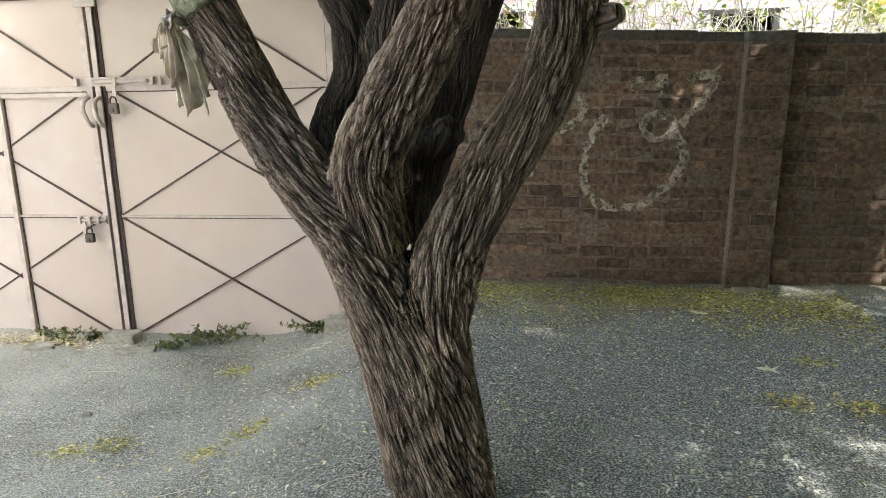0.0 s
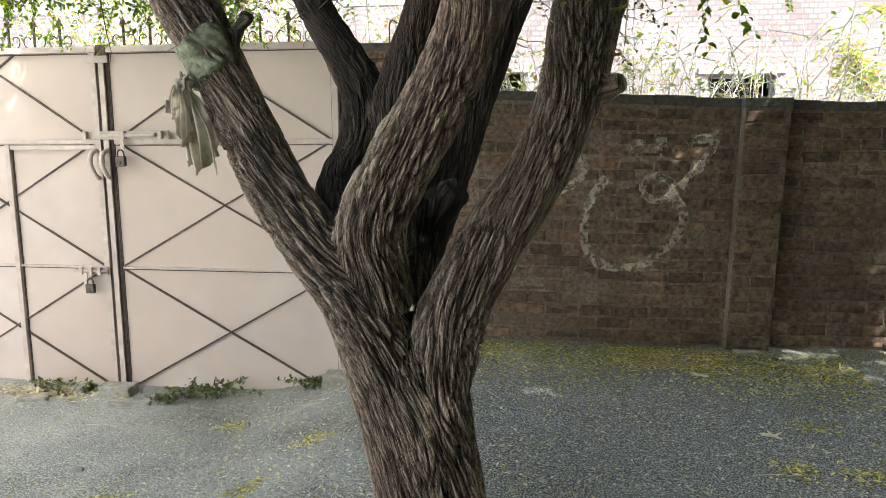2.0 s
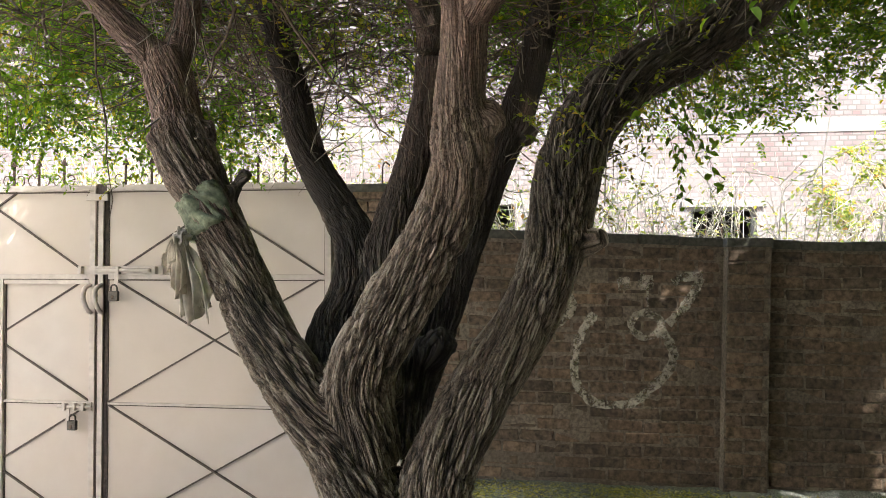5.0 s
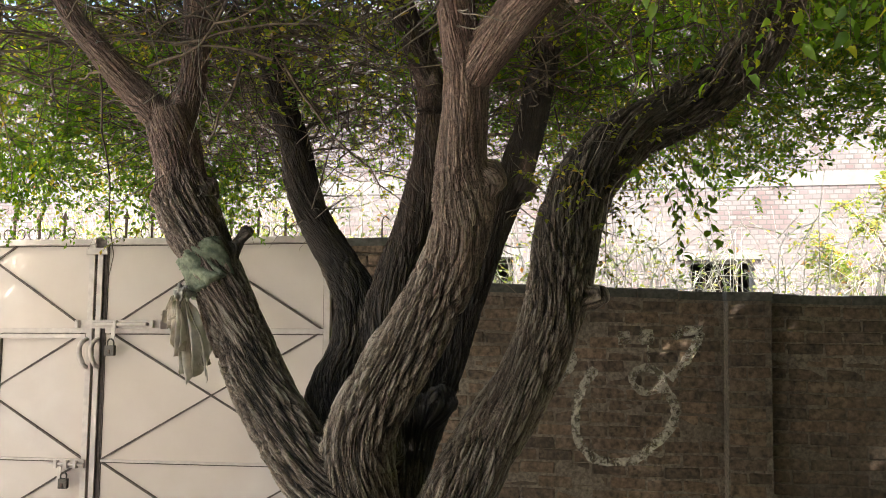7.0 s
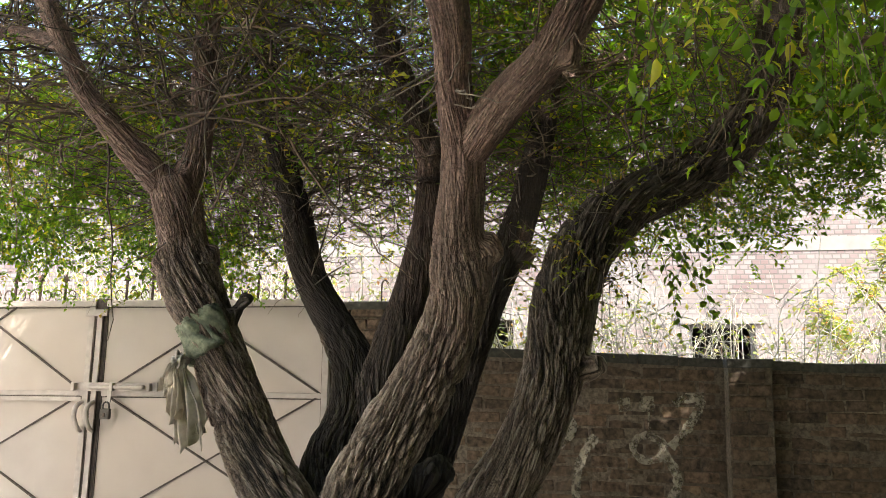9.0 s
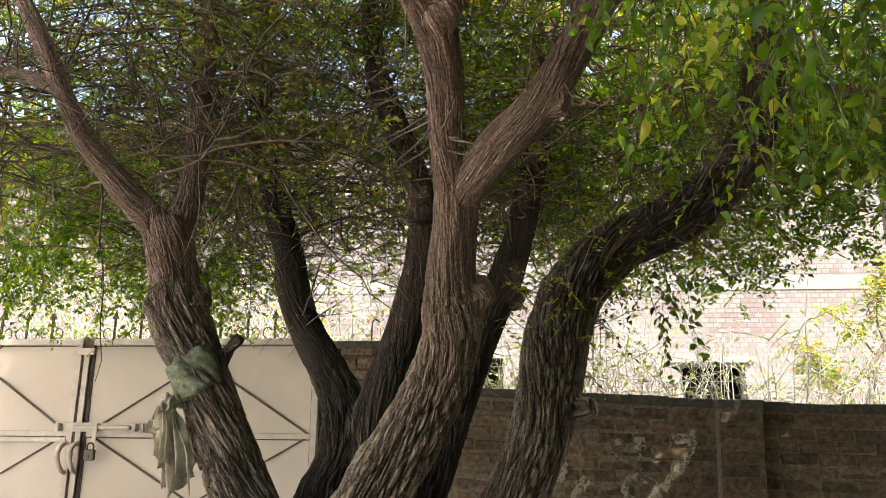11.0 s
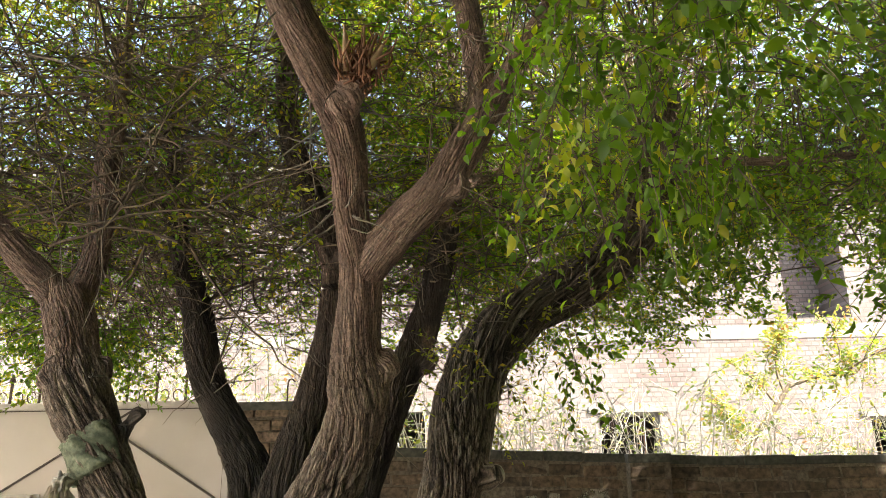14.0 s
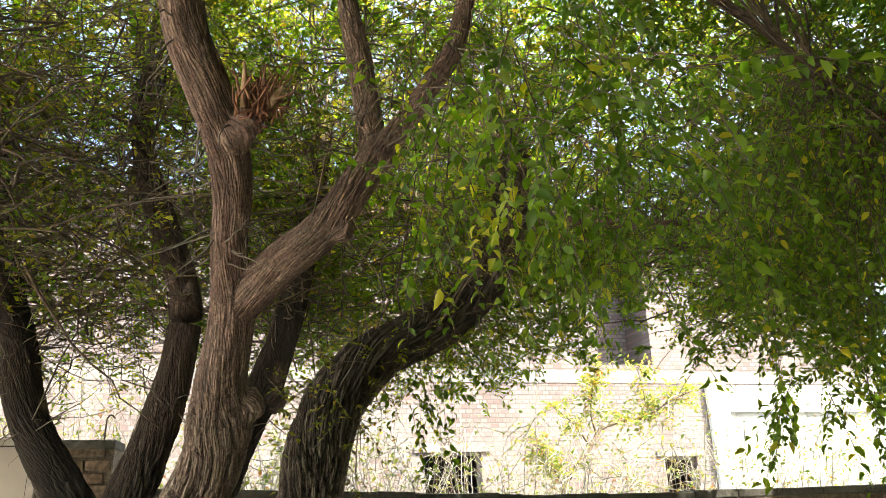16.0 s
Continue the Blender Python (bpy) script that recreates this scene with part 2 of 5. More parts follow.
def house_brick_material():
    m, nt, b = material("pale_pink_house_brick", 0.9)
    geo = nt.nodes.new("ShaderNodeNewGeometry").outputs["Position"]
    mp = nt.nodes.new("ShaderNodeMapping")
    mp.inputs["Rotation"].default_value = (radians(90), 0, 0)
    nt.links.new(geo, mp.inputs[0])
    bt = node(nt, "ShaderNodeTexBrick", Scale=1.0, Mortar_Size=0.011, Brick_Width=0.126, Row_Height=0.077, Bias=-0.1)
    bt.inputs["Color1"].default_value = (0.150, 0.106, 0.108, 1)
    bt.inputs["Color2"].default_value = (0.215, 0.186, 0.19, 1)
    bt.inputs["Mortar"].default_value = (0.115, 0.10, 0.099, 1)
    nt.links.new(mp.outputs[0], bt.inputs["Vector"])
    col = mix(nt, ramp(nt, noise_tex(nt, 0.9, 4), [(0.42, (0, 0, 0)), (0.7, (0.55, 0.55, 0.55))]), bt.outputs[0], (0.235, 0.224, 0.23))
    nt.links.new(col, b.inputs["Base Color"])
    inv = node(nt, "ShaderNodeMath")
    inv.operation = "SUBTRACT"
    inv.inputs[0].default_value = 1.0
    nt.links.new(bt.outputs["Fac"], inv.inputs[1])
    bump(nt, b, inv.outputs[0], 0.8, 0.012)
    return m


BARK, GROUND, HOUSE_BRICK = bark_material(), ground_material(), house_brick_material()


# ---------------------------------------------------------------- mesh tools
def link(name, me, mat, parent=None, label="", smooth=False):
    ob = new(name, me)
    if mat and not me.materials:
        me.materials.append(mat)
    if smooth:
        me.polygons.foreach_set("use_smooth", np.ones(len(me.polygons), bool))
    if parent:
        ob.parent = parent
    return tagged(ob, label)


def part(name, bm, mat, parent=None, label="", smooth=False):
    """Links a bmesh as one mesh object under a thing or a part."""
    me = bpy.data.meshes.new(name)
    bm.to_mesh(me)
    bm.free()
    return link(name, me, mat, parent, label, smooth)


def thing(name, label, category, group="", kind="", at=(0, 0, 0)):
    ob = new(name)
    ob.location = at
    ob.empty_display_size = 0.1
    return tagged(ob, label, category, group, kind)


def add_box(bm, x0, x1, y0, y1, z0, z1, bevel=0.0):
    made = bmesh.ops.create_cube(bm, size=1)["verts"]
    for v in made:
        v.co = Vector(((x0 + x1) / 2 + v.co.x * (x1 - x0), (y0 + y1) / 2 + v.co.y * (y1 - y0), (z0 + z1) / 2 + v.co.z * (z1 - z0)))
    if bevel:
        edges = list({e for v in made for e in v.link_edges})
        bmesh.ops.bevel(bm, geom=edges, offset=bevel, segments=2, affect="EDGES", profile=0.6)
    return made


def box(x0, x1, y0, y1, z0, z1, bevel=0.0):
    bm = bmesh.new()
    add_box(bm, x0, x1, y0, y1, z0, z1, bevel)
    return bm


def from_arrays(name, verts, faces):
    """A mesh from an array of places and an array of faces, all with the same number of corners."""
    me = bpy.data.meshes.new(name)
    verts, faces = np.asarray(verts, np.float32), np.asarray(faces, np.int32)
    n, k = faces.shape
    me.vertices.add(len(verts))
    me.vertices.foreach_set("co", verts.ravel())
    me.loops.add(n * k)
    me.loops.foreach_set("vertex_index", faces.ravel())
    me.polygons.add(n)
    me.polygons.foreach_set("loop_start", np.arange(n, dtype=np.int32) * k)
    me.polygons.foreach_set("loop_total", np.full(n, k, np.int32))
    me.update(calc_edges=True)
    return me


def spline(points, step):
    """Catmull-Rom through rows of x, y, z, radius, at even steps."""
    p = np.asarray(points, float)
    p = np.vstack([2 * p[0] - p[1], p, 2 * p[-1] - p[-2]])
    out = []
    for i in range(1, len(p) - 2):
        n = max(2, int(np.linalg.norm(p[i + 1, :3] - p[i, :3]) / step))
        for t in np.arange(n) / n:
            a, b, c, d = p[i - 1:i + 3]
            out.append(0.5 * (2 * b + (c - a) * t + (2 * a - 5 * b + 4 * c - d) * t * t + (3 * b - a - 3 * c + d) * t ** 3))
    out.append(p[-2])
    return np.array(out)


def tubes(paths, sides=5):
    """Closed-ended tubes: paths is an array (count, points, 4) of x, y, z, radius. Returns places and quads."""
    paths = np.asarray(paths, float)
    c, n, _ = paths.shape
    tan = np.gradient(paths[:, :, :3], axis=1)
    tan /= np.linalg.norm(tan, axis=2, keepdims=True) + 1e-9
    ref = np.where(np.abs(tan[:, :1, 2:3]) > 0.9, np.array([1.0, 0, 0]), np.array([0, 0, 1.0]))
    u = np.cross(tan, np.broadcast_to(ref, tan.shape))
    u /= np.linalg.norm(u, axis=2, keepdims=True) + 1e-9
    w = np.cross(tan, u)
    ang = np.arange(sides) * 2 * np.pi / sides
    ring = u[:, :, None] * np.cos(ang)[:, None] + w[:, :, None] * np.sin(ang)[:, None]
    v = (paths[:, :, None, :3] + ring * paths[:, :, None, 3:]).reshape(-1, 3)
    i, j, k = np.meshgrid(np.arange(c), np.arange(n - 1), np.arange(sides), indexing="ij")
    k2 = (k + 1) % sides
    base = i * n * sides + j * sides
    f = np.stack([base + k, base + k2, base + sides + k2, base + sides + k], -1).reshape(-1, 4)
    return v, f


def one_tube(points, sides=8, step=0.03):
    v, f = tubes(spline(points, step)[None], sides)
    return v, f


def unit(a):
    return a / (np.linalg.norm(a, axis=-1, keepdims=True) + 1e-9)


def leaf_arrays(base, way, up, length, width):
    """Folded four-cornered leaves."""
    side = unit(np.cross(way, up))
    nrm = np.cross(side, way)
    L, W = length[:, None], width[:, None]
    mid = base + way * L * 0.45
    lift = nrm * W * 0.22
    v = np.stack([base, mid + side * W / 2 + lift, base + way * L - nrm * W * 0.15, mid - side * W / 2 + lift], 1).reshape(-1, 3)
    i = np.arange(len(base))[:, None] * 4
    return v, np.concatenate([i + [0, 1, 2], i + [0, 2, 3]])


def hash3(i, seed):
    i = i.astype(np.int64)
    h = (i[..., 0] * 73856093) ^ (i[..., 1] * 19349663) ^ (i[..., 2] * 83492791) ^ (seed * 2654435761)
    h = ((h ^ (h >> 13)) & 0xFFFFFFFF) * 1274126
    return ((h ^ (h >> 16)) & 0xFFFF) / 65535.0


def value_noise(p, seed=0):
    """Smooth noise from -1 to 1 at an array of places."""
    i = np.floor(p)
    f = p - i
    f = f * f * (3 - 2 * f)
    out = 0
    for dx in (0, 1):
        for dy in (0, 1):
            for dz in (0, 1):
                wgt = (f[..., 0] if dx else 1 - f[..., 0]) * (f[..., 1] if dy else 1 - f[..., 1]) * (f[..., 2] if dz else 1 - f[..., 2])
                out = out + wgt * hash3(i + np.array([dx, dy, dz]), seed)
    return out * 2 - 1


def cell_edges(p, seed=0):
    """How far each place lies from the border between its two nearest random cell centres."""
    i = np.floor(p)
    near = np.full(len(p), 9.0)
    second = np.full(len(p), 9.0)
    for dx in (-1, 0, 1):
        for dy in (-1, 0, 1):
            for dz in (-1, 0, 1):
                c = i + np.array([dx, dy, dz])
                at = c + np.stack([hash3(c, seed), hash3(c, seed + 1), hash3(c, seed + 2)], -1)
                d = np.linalg.norm(p - at, axis=1)
                second = np.minimum(second, np.maximum(near, d))
                near = np.minimum(near, d)
    return second - near


def smoothstep(a, b, x):
    t = np.clip((x - a) / (b - a), 0, 1)
    return t * t * (3 - 2 * t)


rng = np.random.default_rng(7)

# ---------------------------------------------------------------- ground
def ground_height(x, y):
    x, y = np.asarray(x, float), np.asarray(y, float)
    dip = -0.43 * smoothstep(0.2, -1.5, x) * smoothstep(7.5, 5.2, y)
    p = np.stack([x, y, np.zeros_like(x)], -1)
    near = smoothstep(14, 8, np.abs(x)) * smoothstep(14, 8, np.abs(y))
    return dip + near * (0.025 * value_noise(p * 0.9, 3) + 0.010 * value_noise(p * 4, 4) + 0.004 * value_noise(p * 14, 5)) - 0.01


def build_ground():
    def axis(lo, hi, step):
        out = 0.3 * 1.45 ** np.arange(20)
        return np.concatenate([lo - out[::-1], np.arange(lo, hi, step), hi + out])
    gx, gy = axis(-5.0, 6.0, 0.04), axis(-1.0, 5.4, 0.04)
    X, Y = np.meshgrid(gx, gy)
    v = np.stack([X, Y, ground_height(X, Y)], -1).reshape(-1, 3)
    n = len(gx)
    i, j = np.meshgrid(np.arange(n - 1), np.arange(len(gy) - 1))
    a = (j * n + i).ravel()
    ob = link("ground", from_arrays("ground", v, np.stack([a, a + 1, a + n + 1, a + n], 1)), GROUND, None, "", True)
    tagged(ob, "grey dusty gravel ground with trodden bare patches", "ground", kind="structure")


build_ground()

# ---------------------------------------------------------------- boundary wall and gate pier
WALL_Y, WALL_TOP, PILASTER_Y = 4.85, 1.66, 4.74


def wall_rise(x):
    """How much taller the settled wall stands at x than at its level eastern run."""
    return 1 + 0.066 * min(1.25, max(0.0, (2.7 - x) / 2.5))

COURSE, BRICK_L, BRICK_H = 0.0836, 0.243, 0.072


def brick_meshes(length, count, depth=0.05):
    """Worn bricks about the middle of their face, which looks to -y."""
    made = []
    for k in range(count):
        bm = bmesh.new()
        add_box(bm, -length / 2, length / 2, 0, depth, -BRICK_H / 2, BRICK_H / 2, 0.010)
        for v in bm.verts:
            q = v.co * 30 + Vector((k * 7.3, length * 90, 0))
            v.co += Vector((noise.noise(q), 0.9 * noise.noise(q + Vector((9, 0, 0))), noise.noise(q + Vector((0, 9, 0))))) * 0.008
        me = bpy.data.meshes.new("brick")
        bm.to_mesh(me)
        bm.free()
        me.materials.append(BRICK)
        made.append(me)
    return made


FULL, HALF = brick_meshes(0.229, 10), brick_meshes(0.108, 5)


def lay(parent, x0, x1, face_y, z0, z1, loose=None, lean=0.0, settled=True):
    """Courses of bricks from x0 to x1; with loose given, the bricks go into that list as (mesh, place) to be joined."""
    row, z = 0, z0 + COURSE / 2
    while z < z1:
        x = x0 - (BRICK_L / 2 if row % 2 else 0)
        while x < x1 - 0.04:
            a, b = max(x, x0), min(x + BRICK_L, x1)
            if b - a > 0.06:
                me = random.choice(FULL if b - a > 0.17 else HALF)
                s = (b - a - 0.013) / (0.229 if b - a > 0.17 else 0.108)
                rise = wall_rise((a + b) / 2) if settled else 1.0
                at = Vector(((a + b) / 2 + lean * (z - 0.9), face_y + random.uniform(-0.009, 0.004), z * rise + random.uniform(-0.007, 0.007)))
                turn = radians(random.uniform(-1.8, 1.8))
                if loose is None:
                    ob = new("brick", me)
                    ob.location, ob.rotation_euler, ob.scale = at, (0, turn, 0), (s, 1, 1)
                    ob.parent = parent
                else:
                    loose.append((me, at, turn, s))
            x += BRICK_L
        row, z = row + 1, z + COURSE


def join_bricks(name, loose, parent):
    vs, fs, n = [], [], 0
    cache = {}
    for me, at, turn, s in loose:
        if me not in cache:
            co = np.empty(len(me.vertices) * 3, np.float32)
            me.vertices.foreach_get("co", co)
            me.calc_loop_triangles()
            tri = np.empty(len(me.loop_triangles) * 3, np.int32)
            me.loop_triangles.foreach_get("vertices", tri)
            cache[me] = (co.reshape(-1, 3), tri.reshape(-1, 3))
        co, tri = cache[me]
        c, sn = math.cos(turn), math.sin(turn)
        w = np.stack([co[:, 0] * s * c + co[:, 2] * sn, co[:, 1], -co[:, 0] * s * sn + co[:, 2] * c], 1)
        vs.append(w + np.array(at))
        fs.append(tri + n)
        n += len(co)
    ob = link(name, from_arrays(name, np.vstack(vs), np.vstack(fs)), BRICK_JOINED, parent)
    return tagged(ob, kind="stuff")


def build_wall():
    wall = thing("wall_north", "soot-dark old brick boundary wall with cement top", "wall", kind="structure")
    core = bmesh.new()
    for k in range(26):
        a, b = -0.36 + k * 0.476, -0.36 + (k + 1) * 0.476
        made = add_box(core, a, b, WALL_Y + 0.003, WALL_Y + 0.22, -0.6, WALL_TOP - 0.02)
        for v in made:
            if v.co.z > 0:
                v.co.z *= wall_rise(v.co.x)
    part("mortar_core", core, MORTAR, wall)
    cop = bmesh.new()
    x = -0.36
    while x < 11.8:
        w = random.uniform(0.22, 0.45)
        block = box(x, x + w - 0.006, WALL_Y - random.uniform(0.004, 0.014), WALL_Y + 0.23, WALL_TOP - 0.06, WALL_TOP + random.uniform(-0.006, 0.006), 0.008)
        for v in block.verts:
            v.co.z *= wall_rise(v.co.x)
        piece = bpy.data.meshes.new("piece")
        block.to_mesh(piece)
        block.free()
        cop.from_mesh(piece)
        bpy.data.meshes.remove(piece)
        x += w
    part("cement_coping", cop, CEMENT, wall)
    pil_core = box(1.925, 2.205, PILASTER_Y + 0.006, WALL_Y + 0.05, -0.2, WALL_TOP - 0.03)
    for v in pil_core.verts:
        v.co.x += 0.027 * (v.co.z - 0.9)
    pil = part("pilaster", pil_core, MORTAR, wall)
    part("pilaster_cap", box(1.936, 2.235, PILASTER_Y - 0.006, WALL_Y + 0.1, WALL_TOP - 0.03, WALL_TOP + 0.03, 0.008), CEMENT, wall)
    return wall, pil


wall, pilaster = build_wall()
pier = thing("gate_pier", "brick gate pier beside the metal gate", "pier", kind="structure")
part("core", box(-0.98, -0.362, 4.78, 5.10, -0.7, 2.05), MORTAR, pier)
part("cap", box(-0.785, -0.355, 4.742, 5.11, 2.03, 2.09, 0.01), CEMENT, pier)

# ---------------------------------------------------------------- gate
GATE_Y, GATE_TOP, GATE_LOW, MID, LOW = 4.74, 2.105, -0.53, 1.425, 0.477


def bar_between(bm, a, b, w=0.022, d=0.02):
    """A flat bar in the plane of the gate, from a to b (x, z)."""
    a, b = Vector((a[0], 0, a[1])), Vector((b[0], 0, b[1]))
    n = (b - a).normalized()
    s = Vector((-n.z, 0, n.x)) * w / 2
    c = [a + s, b + s, b - s, a - s]
    front = [bm.verts.new((v.x, GATE_Y - d, v.z)) for v in c]
    back = [bm.verts.new((v.x, GATE_Y + 0.001, v.z)) for v in c]
    bm.faces.new(front[::-1])
    for i in range(4):
        bm.faces.new((front[i], front[(i + 1) % 4], back[(i + 1) % 4], back[i]))


def sheet_panel(x0, x1, z0, z1, seed):
    """Slightly buckled sheet steel."""
    xs, zs = np.linspace(x0, x1, 30), np.linspace(z0, z1, 30)
    X, Z = np.meshgrid(xs, zs)
    u, w = (X - x0) / (x1 - x0), (Z - z0) / (z1 - z0)
    edge = np.sin(np.pi * u) * np.sin(np.pi * w)
    y = GATE_Y + 0.006 * edge * value_noise(np.stack([X * 2.2, Z * 2.2, X * 0 + seed], -1), seed)
    v = np.stack([X, y, Z], -1).reshape(-1, 3)
    i, j = np.meshgrid(np.arange(29), np.arange(29))
    a = (j * 30 + i).ravel()
    return from_arrays("sheet", v, np.stack([a, a + 1, a + 31, a + 30], 1))


def gate_leaf(name, x0, x1, meeting, label):
    """One leaf: sheets, frame, three panels of crossing bars and a row of spear heads. meeting: +1 where the free edge is at x1."""
    leaf = thing(name, label, "gate", "gate leaves")
    for k, (a, b) in enumerate(((GATE_LOW, LOW), (LOW, MID), (MID, GATE_TOP))):
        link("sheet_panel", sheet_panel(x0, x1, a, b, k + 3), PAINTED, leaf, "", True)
    stiles = [("stile", (x1 - 0.045, x1, GATE_LOW + 0.052, GATE_TOP - 0.047))]
    if meeting > 0:
        stiles.append(("stile", (x0, x0 + 0.045, GATE_LOW + 0.052, GATE_TOP - 0.047)))
    for nm, f in (("top_rail", (x0, x1, GATE_TOP - 0.045, GATE_TOP)), ("bottom_rail", (x0, x1, GATE_LOW, GATE_LOW + 0.05)), *stiles):
        part(nm, box(f[0], f[1], GATE_Y - 0.030, GATE_Y + 0.03, f[2], f[3], 0.003), FRAME_PAINT, leaf)
    a, b = x0 + (0.047 if meeting > 0 else 0.012), x1 - 0.047
    part("middle_rail", box(a, b, GATE_Y - 0.024, GATE_Y + 0.001, MID - 0.022, MID + 0.012, 0.002), FRAME_PAINT, leaf)
    part("lower_rail", box(a, b, GATE_Y - 0.02, GATE_Y + 0.001, LOW - 0.008, LOW + 0.008, 0.002), FRAME_PAINT, leaf)
    w = b - a
    for p, q in (((a, MID), (a + 0.61 * w, GATE_TOP - 0.05)), ((b, MID), (b - 0.61 * w, GATE_TOP - 0.05)),
                 ((a, LOW + 0.01), (b, MID)), ((b, LOW + 0.01), (a, MID)), ((a, GATE_LOW + 0.06), (b, LOW - 0.01)), ((b, GATE_LOW + 0.06), (a, LOW - 0.01))):
        bm = bmesh.new()
        bar_between(bm, p, q, 0.012, 0.012 if p[0] == a else 0.016)
        part("cross_bar", bm, BAR_PAINT, leaf)
    # raised dark strips drawn for rusty edges and the shaded gaps beside the frame
    for z in (MID - 0.030, LOW - 0.0135):
        part("rust_seam", box(a, b, GATE_Y - 0.006, GATE_Y + 0.001, z - 0.004, z + 0.003), BAR_PAINT, leaf)
    for x in (x0 + (0.050 if meeting > 0 else 0.004), x1 - 0.050):
        part("rust_seam", box(x - 0.0035, x + 0.0035, GATE_Y - 0.008, GATE_Y + 0.001, GATE_LOW + 0.06, GATE_TOP - 0.05), BAR_PAINT, leaf)
    part("rust_seam", box(a, b, GATE_Y - 0.008, GATE_Y + 0.001, GATE_TOP - 0.056, GATE_TOP - 0.049), BAR_PAINT, leaf)
    n = int((x1 - x0) / 0.208)
    for k in range(n):
        x = x0 + 0.11 + k * 0.208
        bm = bmesh.new()
        add_box(bm, x - 0.007, x + 0.007, GATE_Y + 0.03, GATE_Y + 0.044, GATE_TOP - 0.03, GATE_TOP + 0.165)
        tip = [bm.verts.new(c) for c in ((x - 0.026, GATE_Y + 0.03, GATE_TOP + 0.155), (x + 0.026, GATE_Y + 0.03, GATE_TOP + 0.155), (x + 0.026, GATE_Y + 0.044, GATE_TOP + 0.155), (x - 0.026, GATE_Y + 0.044, GATE_TOP + 0.155))]
        top = bm.verts.new((x, GATE_Y + 0.037, GATE_TOP + 0.22))
        bm.faces.new(tip)
        for i in range(4):
            bm.faces.new((tip[i], tip[(i + 1) % 4], top))
        spear = part("spear", bm, RUST, leaf)
        for sgn in (-1, 1):
            t = np.linspace(0, 1, 16)
            ang = -1.9 + 4.6 * t
            rad = 0.045 - 0.022 * t
            pts = np.stack([x + sgn * (0.052 + rad * np.cos(ang)), np.full(16, GATE_Y + 0.037), GATE_TOP + 0.052 + rad * 1.15 * np.sin(ang), np.full(16, 0.0045)], 1)
            v, f = tubes(pts[None], 5)
            link("scroll", from_arrays("scroll", v, f), RUST, spear)
    return leaf


right_leaf = gate_leaf("gate_leaf", -2.51, -0.79, -1, "pinkish beige sheet-metal gate leaf with crossing bars and spear cresting")
left_leaf = gate_leaf("gate_leaf", -4.26, -2.60, 1, "pinkish beige sheet-metal gate leaf holding a small wicket door")
# wicket door in the left leaf
# dark strips drawn in place of the wicket's shaded gaps
for x in (-3.391, -3.338):
    part("rust_seam", box(x - 0.0035, x + 0.0035, GATE_Y - 0.012, GATE_Y - 0.001, GATE_LOW + 0.065, MID - 0.066), BAR_PAINT, left_leaf)
wicket = part("wicket_frame", box(-3.385, -3.345, GATE_Y - 0.034, GATE_Y - 0.002, GATE_LOW + 0.06, MID - 0.025, 0.003), FRAME_PAINT, left_leaf)
part("wicket_head", box(-3.342, -2.65, GATE_Y - 0.03, GATE_Y - 0.002, MID - 0.062, MID - 0.03, 0.003), FRAME_PAINT, left_leaf)
part("cover_strip", box(-2.573, -2.532, GATE_Y - 0.036, GATE_Y - 0.02, GATE_LOW, GATE_TOP - 0.10, 0.004), FRAME_PAINT, right_leaf)
part("meeting_post", box(-2.60, -2.51, GATE_Y - 0.012, GATE_Y + 0.05, GATE_LOW, GATE_TOP + 0.012, 0.004), BAR_PAINT, right_leaf)
part("top_catch", box(-2.66, -2.49, GATE_Y - 0.052, GATE_Y - 0.038, 1.985, 2.035, 0.004), FRAME_PAINT, right_leaf)


def slide_bolt(x0, x1, z, r, plate):
    bolt = thing("slide_bolt", "painted steel slide bolt across the gate", "bolt", "gate bolts")
    part("backplate", box(plate[0], plate[1], GATE_Y - 0.044, GATE_Y - 0.031, z - 0.032, z + 0.032, 0.003), FRAME_PAINT, bolt)
    v, f = one_tube([(x0, GATE_Y - 0.06, z, r), ((x0 + x1) / 2, GATE_Y - 0.06, z, r), (x1 - 0.01, GATE_Y - 0.06, z, r), (x1, GATE_Y - 0.06, z, r * 0.4)], 10)
    link("rod", from_arrays("rod", v, f), FRAME_PAINT, bolt, "", True)
    for x in (plate[0] + 0.04, (plate[0] + plate[1]) / 2, plate[1] - 0.05):
        part("staple", box(x - 0.012, x + 0.012, GATE_Y - 0.082, GATE_Y - 0.045, z - 0.028, z + 0.028, 0.006), FRAME_PAINT, bolt)
    part("hasp", box((x0 + x1) / 2 - 0.06, (x0 + x1) / 2 - 0.03, GATE_Y - 0.075, GATE_Y - 0.066, z - 0.11, z - 0.012, 0.003), FRAME_PAINT, bolt)


slide_bolt(-2.57, -2.15, 1.468, 0.017, (-2.73, -2.055))
slide_bolt(-2.87, -2.60, 0.455, 0.011, (-2.85, -2.61))


